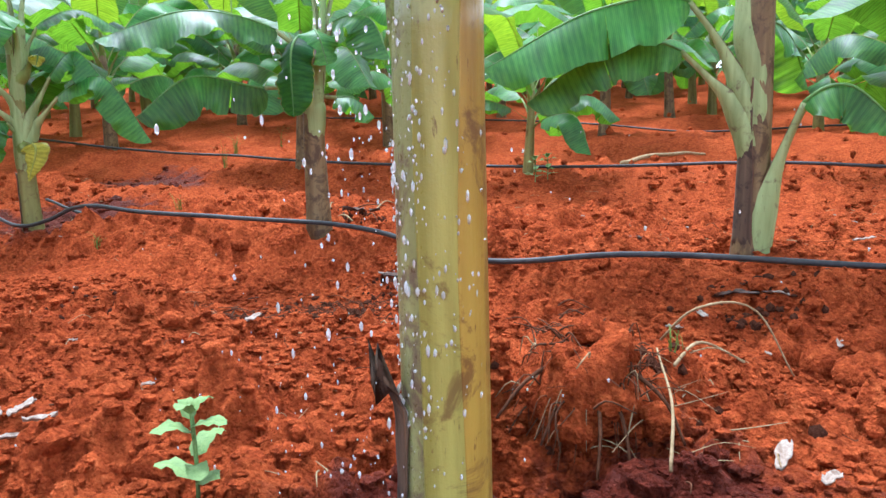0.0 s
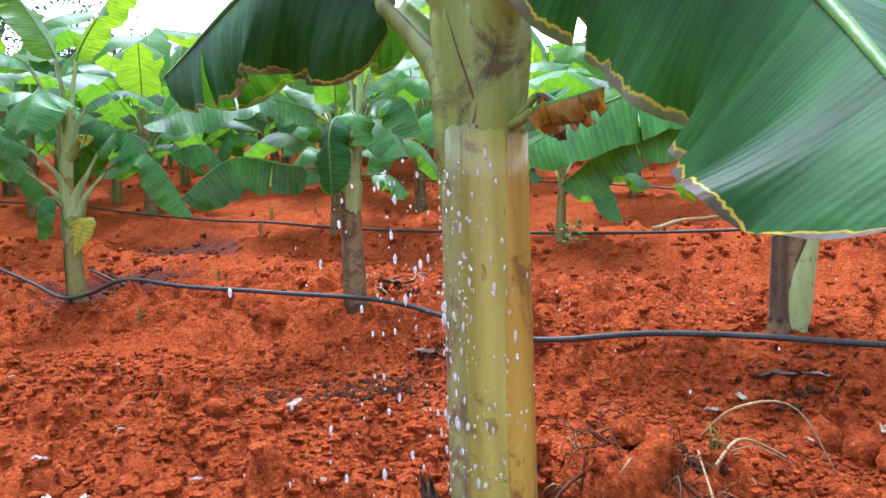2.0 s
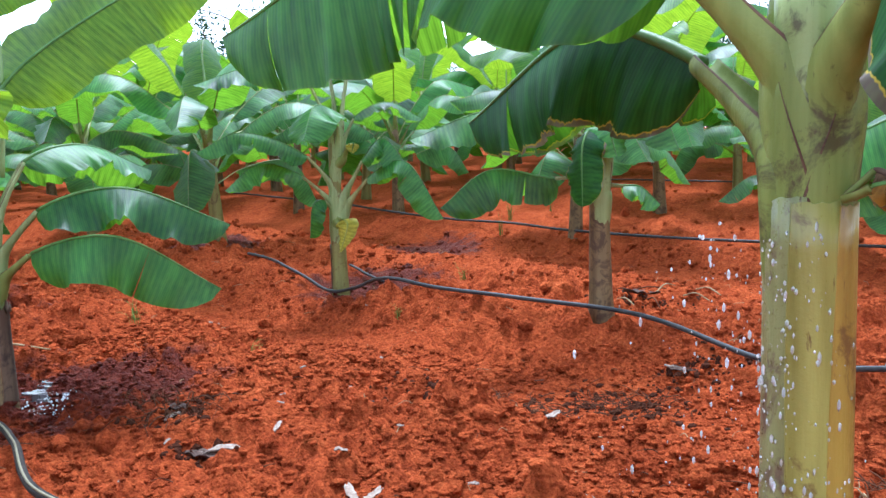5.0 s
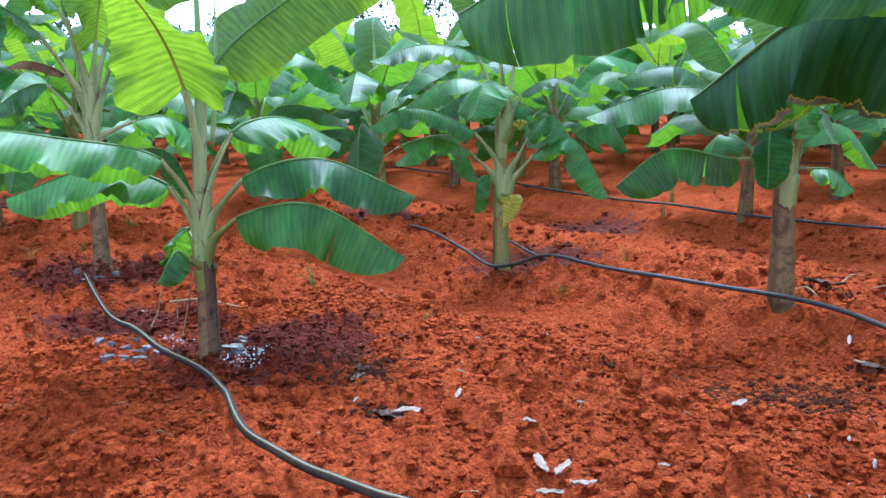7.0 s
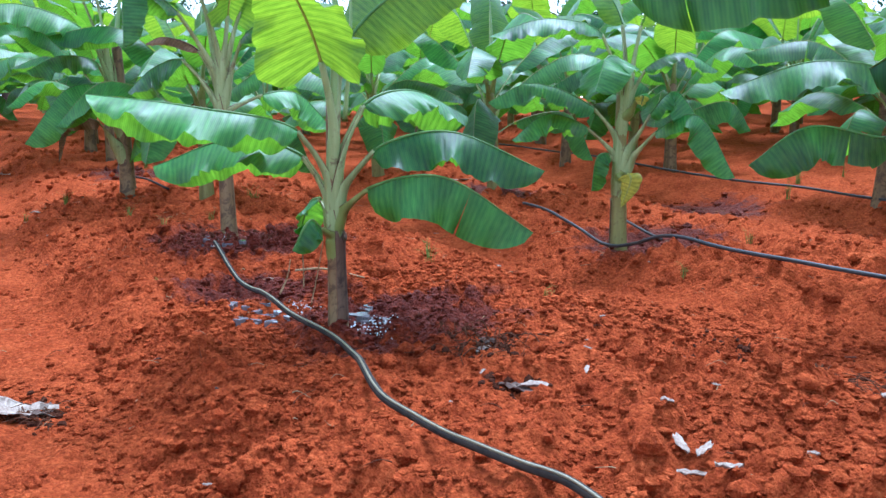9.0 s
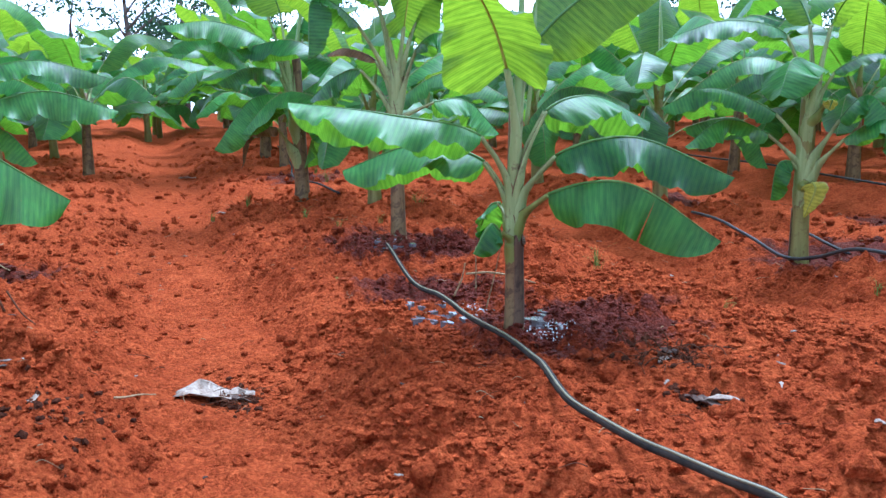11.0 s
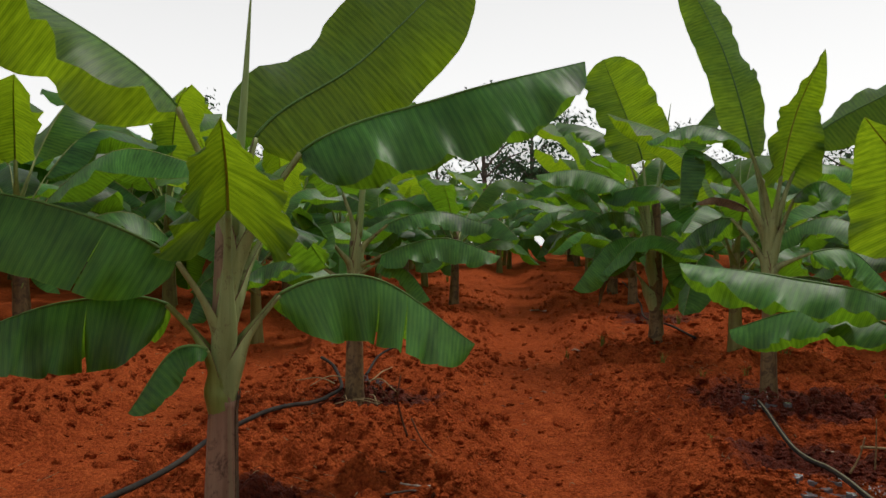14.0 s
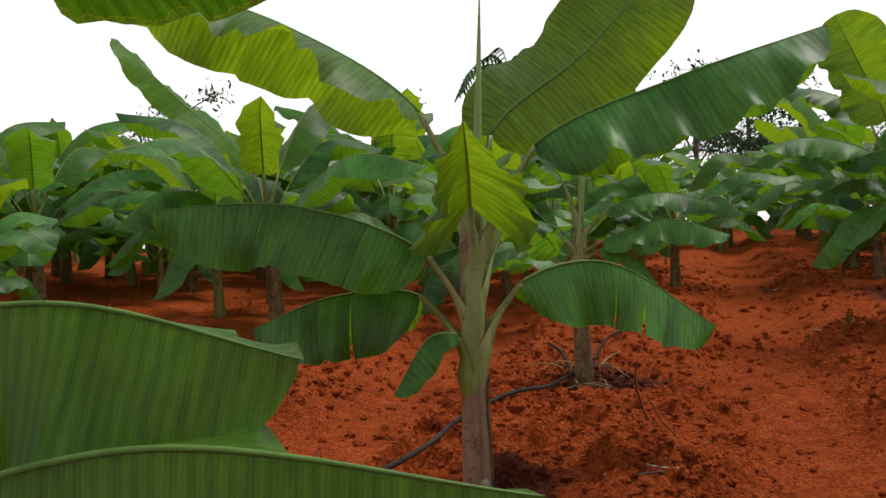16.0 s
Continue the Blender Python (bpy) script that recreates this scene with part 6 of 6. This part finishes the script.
for sx, sy, count in ((-3.02, 1.52, 150), (-3.62, 1.52, 110), (-5.62, 2.12, 90)):
    q = rw.normal(0, 1, (count, 2)) * (0.07, 0.035) + (sx, sy)
    pts = np.column_stack([q, ground_height(q[:, 0], q[:, 1]) + np.abs(rw.normal(0, 0.012, count)) + 0.004])
    drops("water_splash", "splashing white water drops on wet soil by a stem", pts, 0.0015 + 0.0045 * rw.uniform(0, 1, count) ** 2, rw.uniform(0.5, 1.4, count))

# ---- old sheaths on the near stems ----
def sheath_piece(plant_ob, az, half, r0, r1, z0, z1, mat, label, top_flare=0.0, ragged=0.0, name="old_sheath", seed=0, point=0.15, edged=True):
    """A shell that clasps part of a stem; az and half in degrees."""
    rnd = np.random.RandomState(seed)
    n, m = 16, 11
    verts = []
    for lay in (0.0, 0.005):
        for i in range(n):
            k = i / (n - 1)
            r = r0 + (r1 - r0) * k + top_flare * max(0, (k - 0.82) / 0.18) ** 2 - lay
            for j in range(m):
                q = 2 * j / (m - 1) - 1
                q = math.copysign(min(abs(q) * 1.17, 0.94 + 0.06 * (abs(q) > 0.99)), q)
                a = radians(az + q * half * (1 - point * max(0, k - 0.5) * 2) + 4.0 * math.sin(4.3 * k + seed) + 1.5 * math.sin(11 * k + 2 * seed))
                z = z0 + (z1 - z0) * k + (ragged * rnd.uniform(-1, 1) if i in (0, n - 1) else 0)
                rr2 = r * (1 + (ragged * 1.2 * rnd.uniform(0, 1) * abs(q) if ragged else 0))
                verts.append((rr2 * math.cos(a), rr2 * math.sin(a), z))
    f = []
    s_ = n * m
    for i in range(n - 1):
        for j in range(m - 1):
            q = [i * m + j, i * m + j + 1, (i + 1) * m + j + 1, (i + 1) * m + j]
            f += [q, [x + s_ for x in q[::-1]]]
    for i in range(n - 1):
        f += [[i * m, (i + 1) * m, (i + 1) * m + s_, i * m + s_], [i * m + m - 1, i * m + m - 1 + s_, (i + 1) * m + m - 1 + s_, (i + 1) * m + m - 1]]
    for j in range(m - 1):
        f += [[j + 1, j, j + s_, j + 1 + s_], [(n - 1) * m + j, (n - 1) * m + j + 1, (n - 1) * m + j + 1 + s_, (n - 1) * m + j + s_]]
    edge = [0] * len(f)
    for i in range(n - 1):
        for j in (0, m - 2) if edged else ():
            edge[2 * (i * (m - 1) + j)] = edge[2 * (i * (m - 1) + j) + 1] = 1
    return part(name, mesh_from(name, verts, f, (mat, SHEATH_EDGE), True, edge), plant_ob, label)


sheath_piece(plant_a, -74, 36, 0.0670, 0.0610, 0.0, 0.998, SHEATH_YELLOW, "yellow-green outer sheath with a cut yellow rim", 0.001, 0.003, "outer_sheath", 1, 0.15, False)
sheath_piece(plant_a, -22, 33, 0.0680, 0.0622, 0.0, 0.992, SHEATH_OCHRE, "ochre outer sheath", 0.001, 0.004, "outer_sheath", 2, 0.15, False)
sheath_piece(plant_a, -140, 56, 0.0655, 0.0600, 0.0, 1.003, STEM_WET, "pale wet green sheath", 0.0, 0.004, "outer_sheath", 3, 0.05)
sheath_piece(plant_a, -152, 92, 0.0600, 0.0570, 0.70, 1.17, SHEATH_STAINED, "green sheath with a dark brown edge", 0.0, 0.0, "inner_sheath", 6, 0.75)
sheath_piece(plant_a, -22, 88, 0.0612, 0.0580, 0.72, 1.15, SHEATH_STAINED, "green sheath with a dark brown edge", 0.0, 0.0, "inner_sheath", 8, 0.75)
sheath_piece(plant_a, -150, 20, 0.075, 0.069, 0.06, 0.47, BARK_DRY, "dead dark bark peeling from the stem", 0.035, 0.05, "dead_bark", 3)
sheath_piece(plant_j, -10, 150, 0.0735, 0.0560, -0.02, 0.50, STEM_MAROON, "dark pinkish brown cut outer sheath", 0.003, 0.01, "outer_sheath", 15)
sheath_piece(plant_j, 85, 24, 0.072, 0.064, 0.0, 0.52, BARK_DRY, "peeling dead sheath", 0.012, 0.03, "dead_bark", 5)
sheath_piece(plant_e, 20, 60, 0.051, 0.046, 0.05, 0.46, BARK_DRY, "peeling brown sheath", 0.01, 0.03, "dead_bark", 6)
sheath_piece(plant_d, 200, 60, 0.076, 0.064, 0.02, 0.62, BARK_DRY, "dark brown outer sheath", 0.004, 0.02, "dead_bark", 7)
sheath_piece(plant_b, 190, 50, 0.075, 0.068, 0.02, 0.40, BARK_DRY, "dark brown outer sheath", 0.004, 0.02, "dead_bark", 8)
v, f = tube(spline([(0.05, 0.02, 0.03), (0.085, 0.03, 0.06), (0.11, 0.04, 0.075)], 10), np.linspace(0.026, 0.02, 10), 9)
part("old_stalk", mesh_from("old_stalk", v, f, (SCRAP,)), plant_j, "white cut stub at the stem's foot")


# ---- plant beside the end of the walk ----
plant_n = plant((-1.55, -3.05, gz(-1.55, -3.05)), 1.2, 0.065, 0.04, "banana plant with long ribbed leaves beside the path", STEM, 9)
add_leaf(plant_n, (0.02, 0.03, 0.95), (0.21, 0.61, 1.20), (0.22, 1.06, 1.26), (0.18, 1.46, 1.15), 0.58, fold=(15, 62), seed=111, look_of='young', curl=8, tip=0.1)
add_leaf(plant_n, (0.02, 0.03, 0.72), (0.42, 0.81, 0.955), (0.44, 1.32, 1.072), (0.43, 1.85, 1.00), 0.5, fold=(15, 60), seed=112, look_of='young', curl=10)
add_leaf(plant_n, (0.02, 0.03, 1.10), (0.41, 0.70, 1.93), (0.42, 1.20, 1.79), (0.45, 1.60, 1.77), 0.38, fold=(18, 18), seed=113, look_of='scorched')

# ---- far trees ----
def far_tree(seed, height, spread, bare=0.35):
    rnd = np.random.RandomState(seed)
    tr = thing("tree", "dark leafy tree at the far edge of the field", "tree", "trees at the field's edge")
    limbs = [tube(spline([(0, 0, -0.3), (0.1, 0.05, height * 0.35), (0, 0.1, height * 0.75)], 8), np.linspace(0.035, 0.012, 8) * height * 0.7, 7)]
    tips = []
    for i in range(14):
        a, k = i * 2.4, rnd.uniform(0.08, 0.72)
        b0 = np.array([0, 0, height * k])
        e = b0 + np.array([math.cos(a), math.sin(a), rnd.uniform(0.3, 0.9)]) * spread * rnd.uniform(0.45, 1.0)
        limbs.append(tube(spline([b0, (b0 + e) / 2 + (0, 0, 0.3), e], 6), np.linspace(0.012, 0.004, 6) * height * 0.6, 5))
        tips += [e, (b0 * 0.4 + e * 0.6)]
    tips.append(np.array([0, 0, height * 0.85]))
    v, f = join_lists(limbs)
    part("trunk", mesh_from("trunk", v, f, (FAR_WOOD,)), tr)
    vs, fs = [], []
    for e in tips:
        for _ in range(rnd.randint(85, 105)):
            o = e + rnd.normal(0, 1, 3) * (spread * 0.15, spread * 0.15, spread * 0.11)
            q = unit(rnd.normal(0, 1, (2, 3)))
            s_ = rnd.uniform(0.07, 0.15) * height / 8
            k = len(vs)
            vs += [o - q[0] * s_, o + q[1] * s_ * 0.5, o + q[0] * s_, o - q[1] * s_ * 0.5]
            fs.append((k, k + 1, k + 2, k + 3))
    part("crown", mesh_from("crown", vs, fs, (FAR_LEAF,), False), tr)
    return tr


TREES = [far_tree(1, 9.0, 3.4), far_tree(2, 8.0, 3.8), far_tree(3, 10.5, 3.2), far_tree(4, 7.0, 3.0)]
rt = random.Random(3)
first = set()
for i in range(46):
    a = radians(55 + i * 3.45)
    d = rt.uniform(58, 76)
    src = TREES[rt.randrange(4)]
    sc = rt.uniform(1.05, 1.55)
    m = pose(d * math.cos(a) * 1.0 - 1, d * math.sin(a) - 1, 0, 0, 0, rt.uniform(0, 360)) @ Matrix.Scale(sc, 4)
    if src.name in first:
        copy_thing(src, m).matrix_basis = m
    else:
        first.add(src.name)
        src.matrix_basis = m


def palm(x, y, height):
    p_ = thing("palm_tree", "slender far palm with drooping dark fronds", "palm tree", at=(x, y, 0))
    v, f = tube(spline([(0, 0, -0.2), (0.2, 0.1, height * 0.5), (0.1, 0, height)], 10), np.linspace(0.14, 0.09, 10), 8)
    part("trunk", mesh_from("trunk", v, f, (FAR_WOOD,)), p_)
    for i in range(8):
        a = i * 0.8 + 0.3
        d = np.array([math.cos(a), math.sin(a), 0])
        up = 0.9 if i % 2 else 0.35
        c = spline([(0.1, 0, height), d * 0.8 + (0.1, 0, height + up), d * 1.9 + (0.1, 0, height + up - 0.5), d * 2.4 + (0.1, 0, height + up - 1.3)], 16)
        parts = [tube(c, np.linspace(0.03, 0.008, 16), 4)]
        sd = np.cross(d, (0, 0, 1))
        for j in range(2, 16):
            for sg in (-1, 1):
                b0 = c[j]
                e = b0 + sg * sd * 0.45 + d * 0.12 - (0, 0, 0.35)
                w_ = d * 0.085
                parts.append((np.array([b0 - w_, b0 + w_, e + w_ * 0.4, e - w_ * 0.4]), [(0, 1, 2, 3)]))
        v, f = join_lists(parts)
        part("frond", mesh_from("frond", v, f, (FAR_LEAF,), False), p_)


palm(-36.0, -2.1, 9.0)
